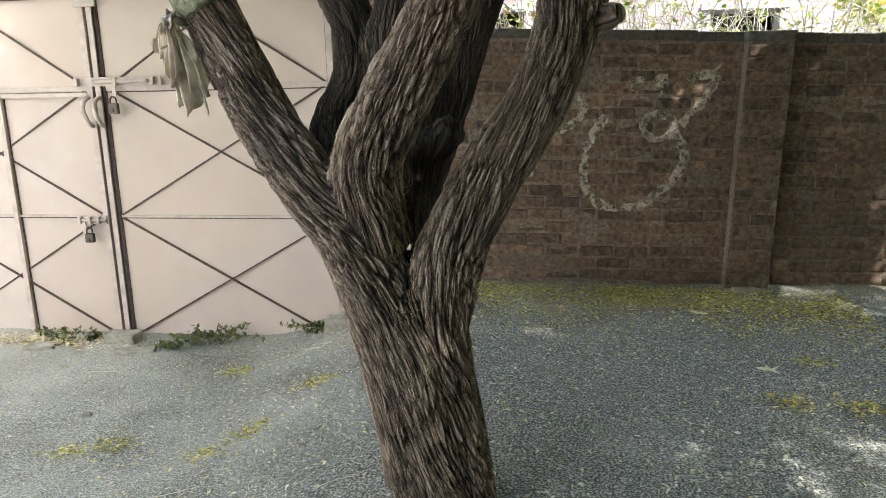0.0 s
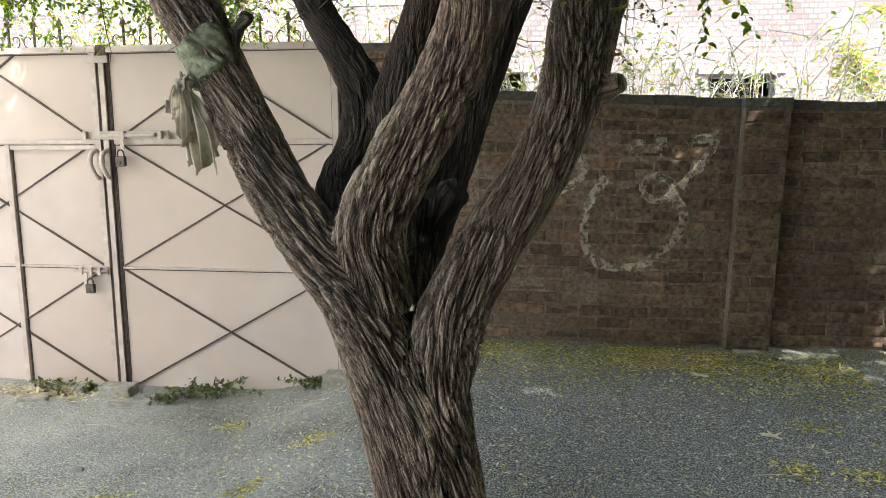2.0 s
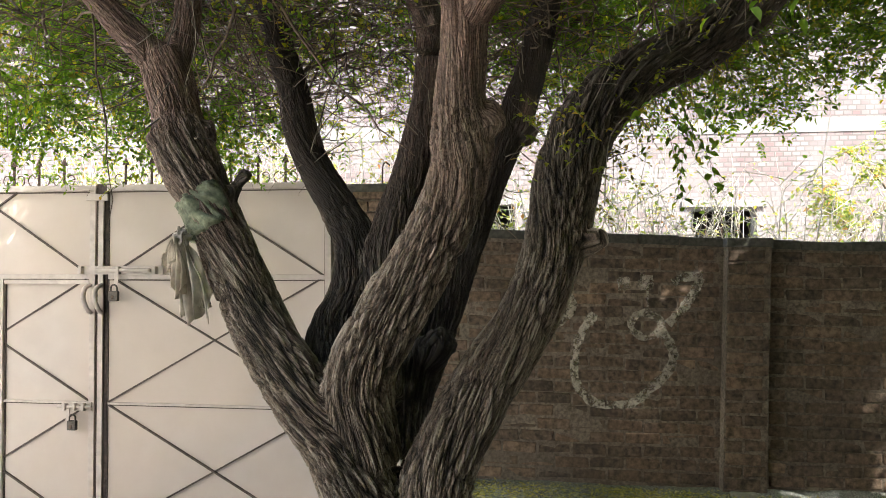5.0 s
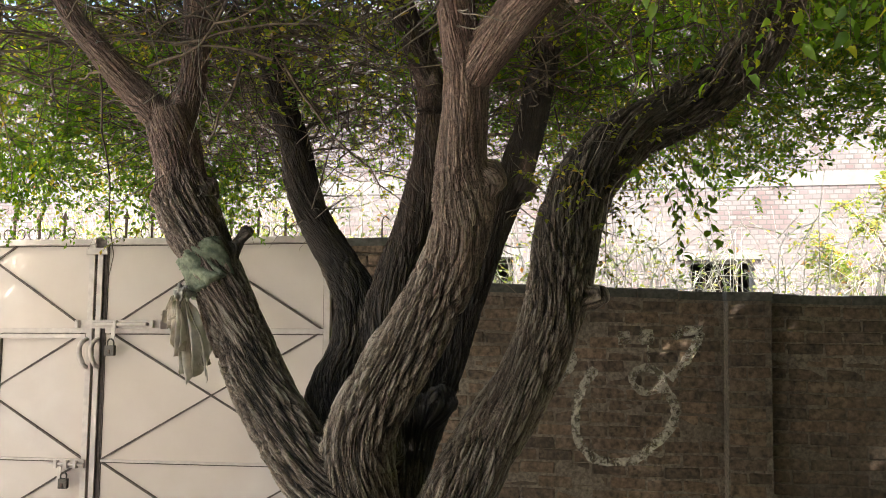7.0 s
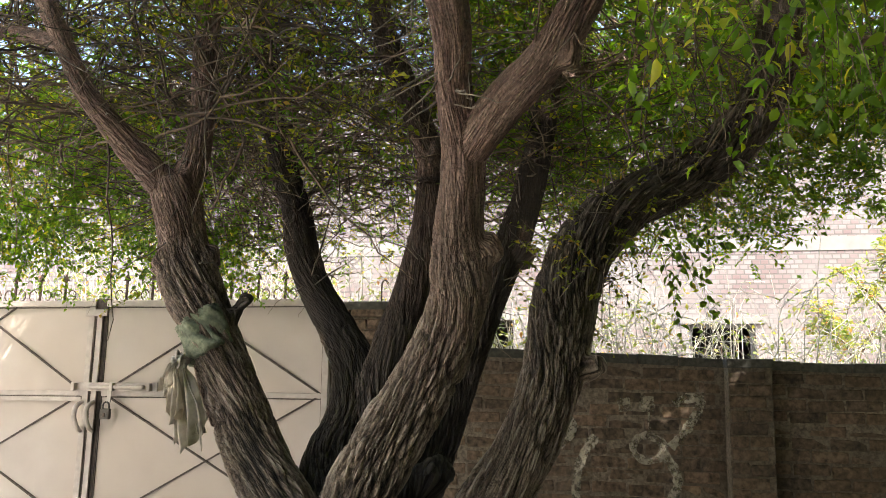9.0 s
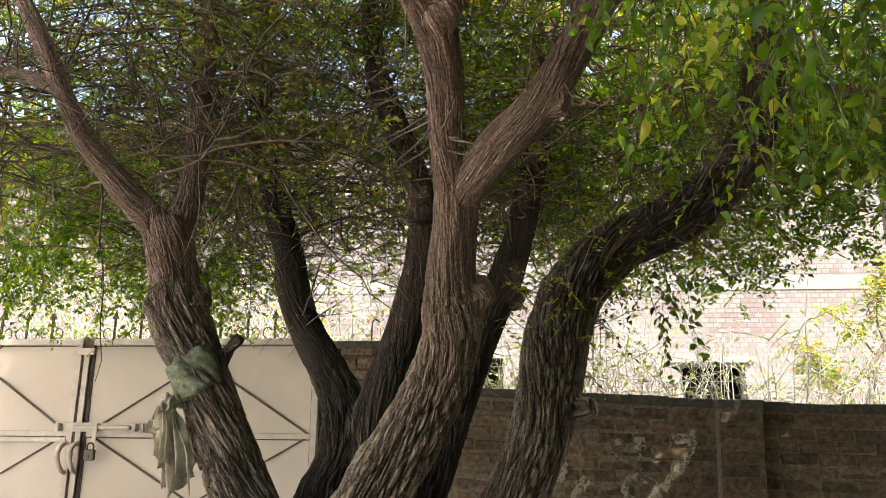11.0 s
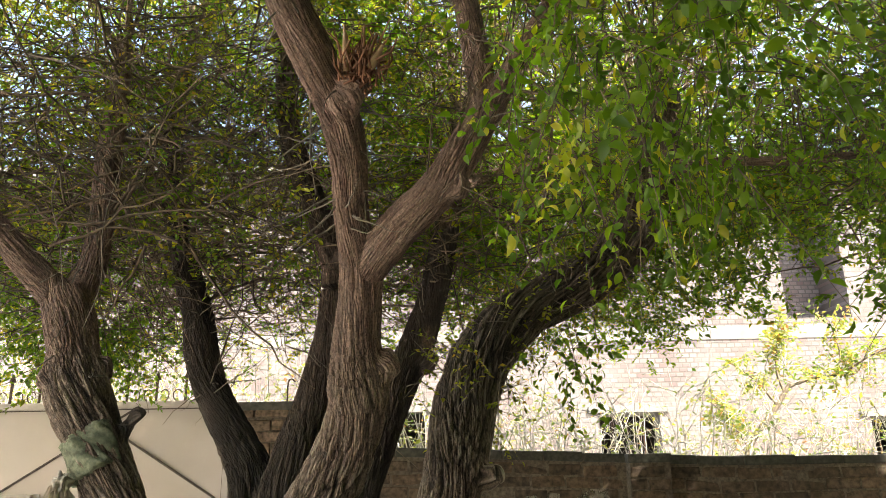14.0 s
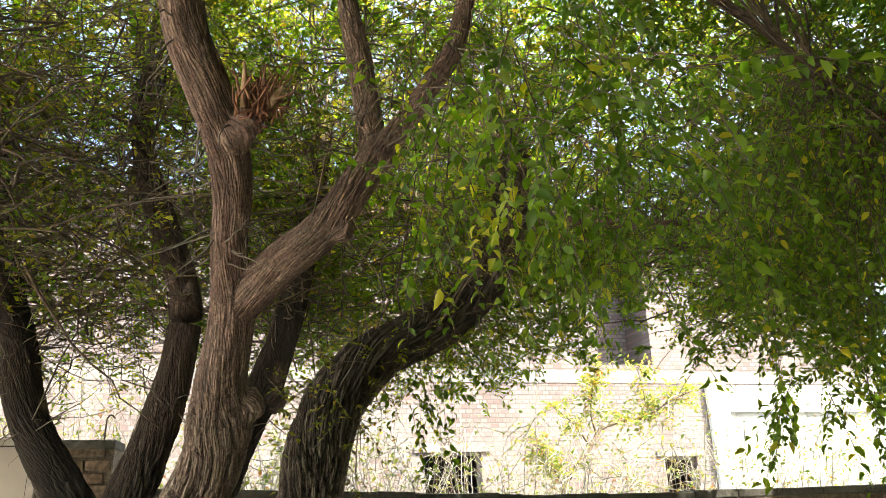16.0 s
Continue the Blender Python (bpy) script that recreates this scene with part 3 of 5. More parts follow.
def padlock(x, z, s):
    lock = thing("padlock", "dull brown steel padlock hanging closed from its hasp", "padlock", "padlocks")
    part("lock_body", box(x - 0.036 * s, x + 0.036 * s, GATE_Y - 0.10, GATE_Y - 0.066, z - 0.045 * s, z + 0.03 * s, 0.008), LOCK_METAL, lock)
    t = np.linspace(0, math.pi, 12)
    pts = [(x + 0.024 * s * math.cos(a), GATE_Y - 0.083, z + 0.05 * s + 0.026 * s * math.sin(a), 0.006 * s) for a in t]
    pts = [(x + 0.024 * s, GATE_Y - 0.083, z + 0.025 * s, 0.006 * s)] + pts + [(x - 0.024 * s, GATE_Y - 0.083, z + 0.025 * s, 0.006 * s)]
    v, f = one_tube(pts, 8, 0.01)
    link("shackle", from_arrays("shackle", v, f), LOCK_METAL, lock, "", True)
    part("keyhole_cover", box(x - 0.008, x + 0.008, GATE_Y - 0.105, GATE_Y - 0.1005, z - 0.03 * s, z - 0.002, 0.002), RUST, lock)


padlock(-2.415, 1.285, 1.0)
padlock(-2.735, 0.33, 0.95)
for x in (-2.635, -2.545):
    pull = thing("pull_handle", "bent flat-steel pull handle at the gate's meeting edge", "handle", "pull handles")
    v, f = one_tube([(x, GATE_Y - 0.03, 1.36, 0.016), (x - 0.01, GATE_Y - 0.085, 1.33, 0.018), (x - 0.012, GATE_Y - 0.10, 1.26, 0.018), (x + 0.01, GATE_Y - 0.085, 1.18, 0.017), (x + 0.005, GATE_Y - 0.03, 1.15, 0.015)], 8, 0.015)
    link("grip", from_arrays("grip", v, f), FRAME_PAINT, pull, "", True)
part("sill_beam", box(-4.3, -0.8, GATE_Y - 0.06, GATE_Y + 0.12, -0.62, -0.475, 0.006), CEMENT)
tagged(bpy.data.objects["sill_beam"], "cement threshold under the metal gate", "threshold", kind="structure")
hook = thing("rebar_hook", "bent rusty reinforcing rod on the pier top", "rod")
v, f = one_tube([(-0.455, 4.9, 2.085, 0.006), (-0.455, 4.9, 2.2, 0.006), (-0.45, 4.9, 2.245, 0.006), (-0.43, 4.9, 2.262, 0.006), (-0.40, 4.9, 2.24, 0.006)], 6, 0.01)
link("rod", from_arrays("rod", v, f), RUST, hook, "", True)

# plain unseen walls, added to the side and behind to bounce and block light
part("wall_west", box(-5.0, -4.7, -6.0, 4.7, -0.8, 5.2), WHITEWASH)
tagged(bpy.data.objects["wall_west"], "unseen plain whitewashed wall added to bounce light into the yard", "wall", kind="structure")

# dark walls out of view, added to keep skylight off the right and back
part("wall_east", box(7.4, 7.7, -4.6, 4.83, -0.8, 6.2), CEMENT)
tagged(bpy.data.objects["wall_east"], "unseen plain cement wall added to block light from the east", "wall", kind="structure")
part("wall_south", box(-2.2, 7.4, -4.6, -4.3, -0.8, 8.0), CEMENT)
tagged(bpy.data.objects["wall_south"], "unseen plain cement wall added to block light from behind", "wall", kind="structure")

# ---------------------------------------------------------------- house behind the wall
HOUSE_Y = 11.3


def wall_with_openings(x0, x1, z0, z1, y0, y1, holes):
    """A thick wall along x with rectangular holes (x0, x1, z0, z1)."""
    xs = sorted({x0, x1, *(v for h in holes for v in h[:2])})
    zs = sorted({z0, z1, *(v for h in holes for v in h[2:])})
    bm = bmesh.new()
    for a, b in zip(xs, xs[1:]):
        run = None
        for c, d in zip(zs, zs[1:]):
            solid = not any(h[0] <= (a + b) / 2 <= h[1] and h[2] <= (c + d) / 2 <= h[3] for h in holes)
            if solid:
                run = (run[0] if run else c, d)
            if run and (not solid or d == zs[-1]):
                add_box(bm, a, b, y0, y1, run[0], run[1])
                run = None
    bmesh.ops.remove_doubles(bm, verts=bm.verts, dist=1e-4)
    return bm


def build_house():
    house = thing("house", "unplastered pale pink brick house in full sun", "house", at=(3, HOUSE_Y, 0))
    house.location = (0, 0, 0)
    low = [(3.10, 4.08, 1.70, 2.38), (7.42, 8.05, 1.60, 2.25), (-0.25, 0.35, 0.0, 2.45), (-3.2, -2.2, 1.5, 2.4)]
    high = [(6.36, 7.42, 3.86, 6.10)]
    part("wall", wall_with_openings(-9, 12.6, -0.1, 3.52, HOUSE_Y, HOUSE_Y + 0.24, low), HOUSE_BRICK, house)
    part("wall", wall_with_openings(-9, 12.2, 3.75, 6.5, HOUSE_Y, HOUSE_Y + 0.24, high), HOUSE_BRICK, house)
    part("floor_slab", box(-9, 12.65, HOUSE_Y - 0.012, HOUSE_Y + 6, 3.522, 3.748, 0.006), CONCRETE, house)
    part("roof_slab", box(-9.3, 12.5, HOUSE_Y - 0.35, HOUSE_Y + 6.2, 6.502, 6.68, 0.01), CONCRETE, house)
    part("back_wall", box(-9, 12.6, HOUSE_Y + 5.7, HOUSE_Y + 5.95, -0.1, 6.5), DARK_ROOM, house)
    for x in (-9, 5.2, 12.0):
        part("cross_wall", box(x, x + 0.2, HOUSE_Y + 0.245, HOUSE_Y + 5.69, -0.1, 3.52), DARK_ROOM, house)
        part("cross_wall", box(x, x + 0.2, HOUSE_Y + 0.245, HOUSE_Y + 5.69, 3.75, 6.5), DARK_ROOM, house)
    part("recess_wall", box(6.2, 7.55, HOUSE_Y + 0.9, HOUSE_Y + 1.1, 3.75, 6.5), HOUSE_BRICK, house, "shaded brick at the back of a recess")
    for x in (6.1, 7.43):
        part("recess_side", box(x, x + 0.215, HOUSE_Y + 0.245, HOUSE_Y + 0.895, 3.75, 6.5), HOUSE_BRICK, house)
    for h in low + high[:1]:
        part("lintel", box(h[0] - 0.15, h[1] + 0.15, HOUSE_Y - 0.035, HOUSE_Y + 0.1, h[3] + 0.004, h[3] + 0.10, 0.006), CONCRETE, house)
    for h in low[:2] + low[3:]:
        win = part("window_frame", wall_with_openings(h[0], h[1], h[2], h[3], HOUSE_Y + 0.12, HOUSE_Y + 0.17, [(h[0] + 0.05, h[1] - 0.05, h[2] + 0.05, h[3] - 0.05)]), CONCRETE, house)
        for k in range(1, 4):
            x = h[0] + (h[1] - h[0]) * k / 4
            part("window_bar", box(x - 0.008, x + 0.008, HOUSE_Y + 0.135, HOUSE_Y + 0.155, h[2] + 0.05, h[3] - 0.05), RUST, win)
    part("pillar", box(8.40, 8.80, HOUSE_Y - 0.10, HOUSE_Y - 0.002, -0.1, 3.515, 0.012), WHITEWASH, house, "white plastered pillar")
    part("plastered_wall", box(8.82, 12.6, HOUSE_Y - 0.03, HOUSE_Y - 0.002, -0.1, 3.50, 0.006), PLASTER, house, "pale grey plastered wall face")
    part("parapet", box(8.82, 12.6, HOUSE_Y - 0.09, HOUSE_Y - 0.034, 3.0, 3.15, 0.006), PLASTER, house)


build_house()

# ---------------------------------------------------------------- old tree
BOUGHS = {
    "trunk": [(0.405, 1.98, -0.75, 0.24), (0.385, 1.98, -0.45, 0.20), (0.35, 1.98, -0.25, 0.176), (0.29, 1.99, 0.18, 0.160), (0.24, 2.00, 0.50, 0.162), (0.205, 2.02, 0.66, 0.155), (0.20, 2.05, 0.77, 0.11), (0.20, 2.08, 0.84, 0.06)],
    "left": [(0.235, 1.955, 0.08, 0.105), (0.20, 1.96, 0.40, 0.118), (0.14, 1.98, 0.68, 0.125), (0.05, 1.99, 0.91, 0.118), (-0.09, 2.00, 1.08, 0.106), (-0.23, 2.03, 1.27, 0.096), (-0.34, 2.06, 1.48, 0.090), (-0.46, 2.08, 1.72, 0.091), (-0.56, 2.10, 1.91, 0.100), (-0.60, 2.12, 2.04, 0.084), (-0.63, 2.12, 2.16, 0.085), (-0.66, 2.10, 2.27, 0.078)],
    "left_outer": [(-0.65, 2.10, 2.22, 0.062), (-0.74, 2.05, 2.32, 0.052), (-0.82, 2.00, 2.42, 0.046), (-0.93, 1.95, 2.57, 0.040), (-1.03, 1.90, 2.80, 0.035), (-1.15, 1.85, 3.06, 0.029)],
    "left_inner": [(-0.63, 2.12, 2.20, 0.058), (-0.59, 2.15, 2.36, 0.050), (-0.60, 2.20, 2.58, 0.047), (-0.63, 2.25, 2.81, 0.046), (-0.65, 2.30, 3.03, 0.045), (-0.67, 2.35, 3.42, 0.039)],
    "back_left": [(-0.02, 2.08, 1.08, 0.09), (-0.07, 2.20, 1.25, 0.082), (-0.02, 2.35, 1.42, 0.085), (-0.05, 2.50, 1.61, 0.083), (-0.18, 2.62, 1.80, 0.076), (-0.31, 2.72, 1.98, 0.070), (-0.38, 2.80, 2.14, 0.074), (-0.44, 2.88, 2.32, 0.072), (-0.54, 2.95, 2.57, 0.064), (-0.64, 3.00, 2.85, 0.056), (-0.70, 3.05, 3.15, 0.050), (-0.77, 3.10, 3.53, 0.043)],
    "back_middle": [(0.12, 2.15, 1.06, 0.085), (0.07, 2.35, 1.45, 0.080), (0.10, 2.45, 1.63, 0.082), (0.135, 2.55, 1.79, 0.080), (0.185, 2.60, 1.99, 0.076), (0.23, 2.60, 2.23, 0.066), (0.24, 2.60, 2.44, 0.064), (0.17, 2.60, 2.67, 0.061), (0.08, 2.60, 2.89, 0.055), (0.01, 2.60, 3.12, 0.048), (-0.03, 2.60, 3.42, 0.041)],
    "main": [(0.11, 2.00, 0.88, 0.115), (0.09, 1.97, 1.14, 0.108), (0.18, 1.92, 1.33, 0.103), (0.29, 1.86, 1.49, 0.094), (0.39, 1.80, 1.66, 0.089), (0.44, 1.74, 1.80, 0.084), (0.45, 1.70, 1.87, 0.086), (0.45, 1.64, 1.97, 0.068), (0.47, 1.56, 2.10, 0.063), (0.48, 1.50, 2.19, 0.062)],
    "main_up": [(0.475, 1.52, 2.15, 0.052), (0.46, 1.40, 2.29, 0.045), (0.465, 1.31, 2.38, 0.047), (0.45, 1.22, 2.48, 0.050), (0.41, 1.12, 2.56, 0.053), (0.36, 1.05, 2.66, 0.049), (0.34, 1.00, 2.74, 0.046), (0.30, 0.95, 2.93, 0.038)],
    "main_right": [(0.49, 1.51, 2.16, 0.054), (0.59, 1.40, 2.24, 0.052), (0.68, 1.33, 2.30, 0.051), (0.73, 1.30, 2.36, 0.050), (0.80, 1.27, 2.47, 0.046), (0.83, 1.25, 2.52, 0.043)],
    "fork_left": [(0.82, 1.255, 2.49, 0.038), (0.80, 1.27, 2.65, 0.036), (0.78, 1.28, 2.80, 0.034), (0.75, 1.30, 2.98, 0.031), (0.73, 1.30, 3.22, 0.027)],
    "fork_right": [(0.82, 1.255, 2.50, 0.036), (0.89, 1.20, 2.58, 0.031), (0.95, 1.15, 2.67, 0.029), (1.00, 1.12, 2.75, 0.027), (1.03, 1.10, 2.87, 0.024), (1.06, 1.05, 3.06, 0.021)],
    "back_right": [(0.19, 2.10, 0.86, 0.09), (0.20, 2.30, 1.04, 0.085), (0.25, 2.50, 1.24, 0.083), (0.36, 2.62, 1.58, 0.08), (0.47, 2.72, 1.91, 0.078), (0.56, 2.85, 2.14, 0.077), (0.64, 2.92, 2.38, 0.067), (0.69, 2.98, 2.62, 0.063), (0.73, 3.05, 2.84, 0.060), (0.77, 3.10, 3.15, 0.053), (0.82, 3.20, 3.54, 0.047)],
    "right": [(0.395, 1.965, 0.0, 0.105), (0.34, 1.97, 0.38, 0.110), (0.305, 1.99, 0.62, 0.115), (0.35, 2.02, 0.88, 0.110), (0.478, 2.07, 1.11, 0.104), (0.60, 2.13, 1.30, 0.100), (0.70, 2.20, 1.51, 0.103), (0.74, 2.25, 1.69, 0.110), (0.78, 2.33, 1.88, 0.118), (0.87, 2.42, 2.07, 0.115), (1.04, 2.52, 2.24, 0.106), (1.29, 2.65, 2.38, 0.105), (1.51, 2.75, 2.57, 0.104), (1.67, 2.82, 2.78, 0.100), (1.76, 2.85, 3.06, 0.094), (1.84, 2.90, 3.42, 0.084)],
    "right_outer": [(1.75, 2.85, 2.98, 0.036), (2.10, 2.90, 3.05, 0.026), (2.60, 2.80, 3.02, 0.02), (3.20, 2.60, 3.08, 0.022), (3.90, 2.45, 3.25, 0.014)],
    "right_front": [(1.05, 1.06, 3.0, 0.02), (1.35, 0.95, 3.02, 0.018), (1.85, 1.05, 2.95, 0.015), (2.50, 1.35, 2.90, 0.012), (3.2, 1.7, 2.95, 0.008)],
    "left_far": [(-1.0, 1.92, 2.72, 0.032), (-1.35, 2.1, 2.88, 0.026), (-1.9, 2.4, 3.0, 0.02), (-2.6, 2.7, 3.1, 0.012)],
    "left_back": [(-0.66, 3.02, 2.95, 0.04), (-1.1, 3.3, 3.05, 0.03), (-1.8, 3.5, 3.1, 0.022), (-2.6, 3.6, 3.2, 0.012)],
    "back_up": [(0.75, 3.08, 3.0, 0.04), (1.0, 3.35, 3.2, 0.03), (1.4, 3.6, 3.35, 0.022), (2.0, 3.8, 3.4, 0.012)],
    # stumps of lost branches and burrs
    "stub_right": [(0.79, 2.24, 1.58, 0.05), (0.845, 2.19, 1.60, 0.042), (0.875, 2.165, 1.612, 0.032)],
    "stub_left": [(-0.44, 2.09, 1.72, 0.050), (-0.39, 2.09, 1.765, 0.034), (-0.362, 2.095, 1.795, 0.022), (-0.340, 2.10, 1.828, 0.027), (-0.330, 2.10, 1.842, 0.015)],
    "stub_left_knob": [(-0.355, 2.08, 1.80, 0.018), (-0.325, 2.075, 1.815, 0.017), (-0.315, 2.075, 1.82, 0.010)],
    "burr_left": [(-0.60, 2.08, 1.95, 0.07), (-0.665, 2.06, 1.97, 0.042)],
    "burr_left_back": [(-0.54, 2.12, 1.98, 0.05), (-0.475, 2.14, 1.99, 0.036)],
    "burr_main": [(0.49, 1.68, 1.90, 0.06), (0.555, 1.66, 1.93, 0.035)],
    "burr_back_right": [(0.58, 2.80, 2.10, 0.06), (0.64, 2.78, 2.06, 0.045)],
    "stump_main_right": [(0.72, 1.30, 2.31, 0.038), (0.762, 1.28, 2.295, 0.028)],
    "burr_hollow": [(0.25, 2.36, 1.18, 0.07), (0.315, 2.30, 1.235, 0.06), (0.335, 2.28, 1.25, 0.045)],
    "stump_broken": [(0.46, 1.18, 2.47, 0.040), (0.495, 1.13, 2.495, 0.034), (0.52, 1.095, 2.515, 0.026)],
}


def limb_samples():
    """Axis samples of all limbs: place, radius, tangent, two normals, length along."""
    rows, k = [], 0
    for pts in BOUGHS.values():
        s = spline(pts, 0.02)
        t = unit(np.gradient(s[:, :3], axis=0))
        along = np.concatenate([[0], np.cumsum(np.linalg.norm(np.diff(s[:, :3], axis=0), axis=1))])
        u = unit(np.cross(t[0], [0.3, 1, 0.1]))
        us = []
        for ti in t:
            u = unit(u - ti * np.dot(u, ti))
            us.append(u)
        us = np.array(us)
        rows.append(np.hstack([s, t, us, np.cross(t, us), along[:, None], np.full((len(s), 1), k)]))
        k += 1
    return np.vstack(rows)


AXIS = limb_samples()


def build_tree():
    tree = thing("tree", "old furrowed tree with several leaning limbs and green crown", "tree", at=(0, 0, 0))
    vs, fs, n = [], [], 0
    bm = bmesh.new()
    for pts in BOUGHS.values():
        s = spline(pts, 0.03)
        v, f = tubes(s[None], 18)
        ids = [bm.verts.new(p) for p in v]
        for q in f:
            bm.faces.new([ids[i] for i in q])
        bm.faces.new(ids[:18][::-1])
        bm.faces.new(ids[-18:])
    raw = bpy.data.meshes.new("raw")
    bm.to_mesh(raw)
    bm.free()
    tmp = new("raw", raw)
    r = tmp.modifiers.new("remesh", "REMESH")
    r.mode, r.voxel_size = "VOXEL", 0.0040
    sm = tmp.modifiers.new("smooth", "SMOOTH")
    sm.factor, sm.iterations = 0.5, 18
    me = bpy.data.meshes.new_from_object(tmp.evaluated_get(bpy.context.evaluated_depsgraph_get()))
    bpy.data.objects.remove(tmp)
    bpy.data.meshes.remove(raw)
    me.name = "trunk"
    co = np.empty(len(me.vertices) * 3, np.float32)
    me.vertices.foreach_get("co", co)
    co = co.reshape(-1, 3).astype(float)
    nrm = np.empty(len(me.vertices) * 3, np.float32)
    me.vertices.foreach_get("normal", nrm)
    nrm = nrm.reshape(-1, 3).astype(float)
    stem = AXIS[AXIS[:, 14] < 18]
    near = np.empty(len(co), int)
    for a in range(0, len(co), 20000):
        d = np.linalg.norm(co[a:a + 20000, None] - stem[None, :, :3], axis=2) - stem[None, :, 3]
        near[a:a + 20000] = d.argmin(1)
    ax = stem[near]
    rel = co - ax[:, :3]
    s = ax[:, 13] + (rel * ax[:, 4:7]).sum(1)
    ang = np.arctan2((rel * ax[:, 10:13]).sum(1), (rel * ax[:, 7:10]).sum(1)) + 1.5 * s
    rad = np.maximum(ax[:, 3], 0.03)
    unrolled = np.stack([np.cos(ang) * rad + ax[:, 14] * 3.1, np.sin(ang) * rad, s], 1)
    flow = np.array([9, 9, 3.0])
    warp = np.stack([value_noise(unrolled * flow + 5, 21), value_noise(unrolled * flow + 9, 22), value_noise(unrolled * flow + 2, 23)], 1)
    plates = cell_edges(unrolled * np.array([45, 45, 3.3]) + warp * np.array([2.0, 2.0, 0.5]), 17)
    slips = cell_edges(unrolled * np.array([104, 104, 7.0]) + warp * np.array([2.6, 2.6, 0.8]), 27)
    fibre = value_noise(unrolled * np.array([190, 190, 10.0]) + warp * 2.0, 13)
    ridge = 0.50 * smoothstep(0.0, 0.30, plates) + 0.34 * smoothstep(0.0, 0.36, slips) + 0.16 * (0.5 + 0.5 * fibre)
    lumps = value_noise(unrolled * np.array([9, 9, 5]), 15)
    depth = np.clip(rad * 0.13, 0.003, 0.013) * (1 + 0.5 * value_noise(unrolled * np.array([13, 13, 5]), 16))
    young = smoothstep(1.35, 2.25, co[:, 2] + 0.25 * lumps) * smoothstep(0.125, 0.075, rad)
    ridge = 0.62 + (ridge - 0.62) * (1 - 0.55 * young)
    co = co + nrm * ((ridge - 0.55) * depth * 1.7 + lumps * 0.10 * rad)[:, None]
    # damp black bark with painted-in shade on back limbs and the leaning one's top
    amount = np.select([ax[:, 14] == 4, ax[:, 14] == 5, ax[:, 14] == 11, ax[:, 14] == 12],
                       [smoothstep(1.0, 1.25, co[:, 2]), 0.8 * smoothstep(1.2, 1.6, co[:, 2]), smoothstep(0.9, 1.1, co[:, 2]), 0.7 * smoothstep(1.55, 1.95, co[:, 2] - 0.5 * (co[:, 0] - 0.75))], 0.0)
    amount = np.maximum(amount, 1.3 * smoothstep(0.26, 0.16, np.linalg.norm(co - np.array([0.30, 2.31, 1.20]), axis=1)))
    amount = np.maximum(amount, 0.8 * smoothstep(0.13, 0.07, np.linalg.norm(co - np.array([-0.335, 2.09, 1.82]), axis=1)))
    damp_shade = amount * smoothstep(-0.95, -0.25, value_noise(unrolled * np.array([7, 7, 2.5]), 18) + 0.35 * value_noise(unrolled * np.array([30, 30, 8.0]), 19))
    me.vertices.foreach_set("co", co.astype(np.float32).ravel())
    at = me.attributes.new("bark", "FLOAT_VECTOR", "POINT")
    at.data.foreach_set("vector", unrolled.astype(np.float32).ravel())
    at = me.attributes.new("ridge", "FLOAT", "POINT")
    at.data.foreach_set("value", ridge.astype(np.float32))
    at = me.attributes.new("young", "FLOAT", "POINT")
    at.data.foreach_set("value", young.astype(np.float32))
    at = me.attributes.new("damp_shade", "FLOAT", "POINT")
    at.data.foreach_set("value", damp_shade.astype(np.float32))
    me.update()
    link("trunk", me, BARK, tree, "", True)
    return tree


tree = build_tree()


def fine_leaf_arrays(base, way, up, length, width):
    """Pointed oval leaves with a folded midrib and a curled tip, of eight corners."""
    side = unit(np.cross(way, up))
    nrm = np.cross(side, way)
    L, W = length[:, None], width[:, None]
    rows = []
    for s, w, z in ((0.0, 0.0, 0.0), (0.28, 0.46, 0.06), (0.62, 0.42, 0.05), (1.0, 0.0, -0.14)):
        mid = base + way * L * s + nrm * L * (z - 0.06 * s)
        if w:
            rows += [mid + side * W * w + nrm * W * 0.16, mid, mid - side * W * w + nrm * W * 0.16]
        else:
            rows.append(mid)
    v = np.stack(rows, 1).reshape(-1, 3)
    i = np.arange(len(base))[:, None] * 8
    tri = ((0, 1, 2), (0, 2, 3), (1, 4, 5), (1, 5, 2), (2, 5, 6), (2, 6, 3), (4, 7, 5), (5, 7, 6))
    return v, np.concatenate([i + list(t) for t in tri])


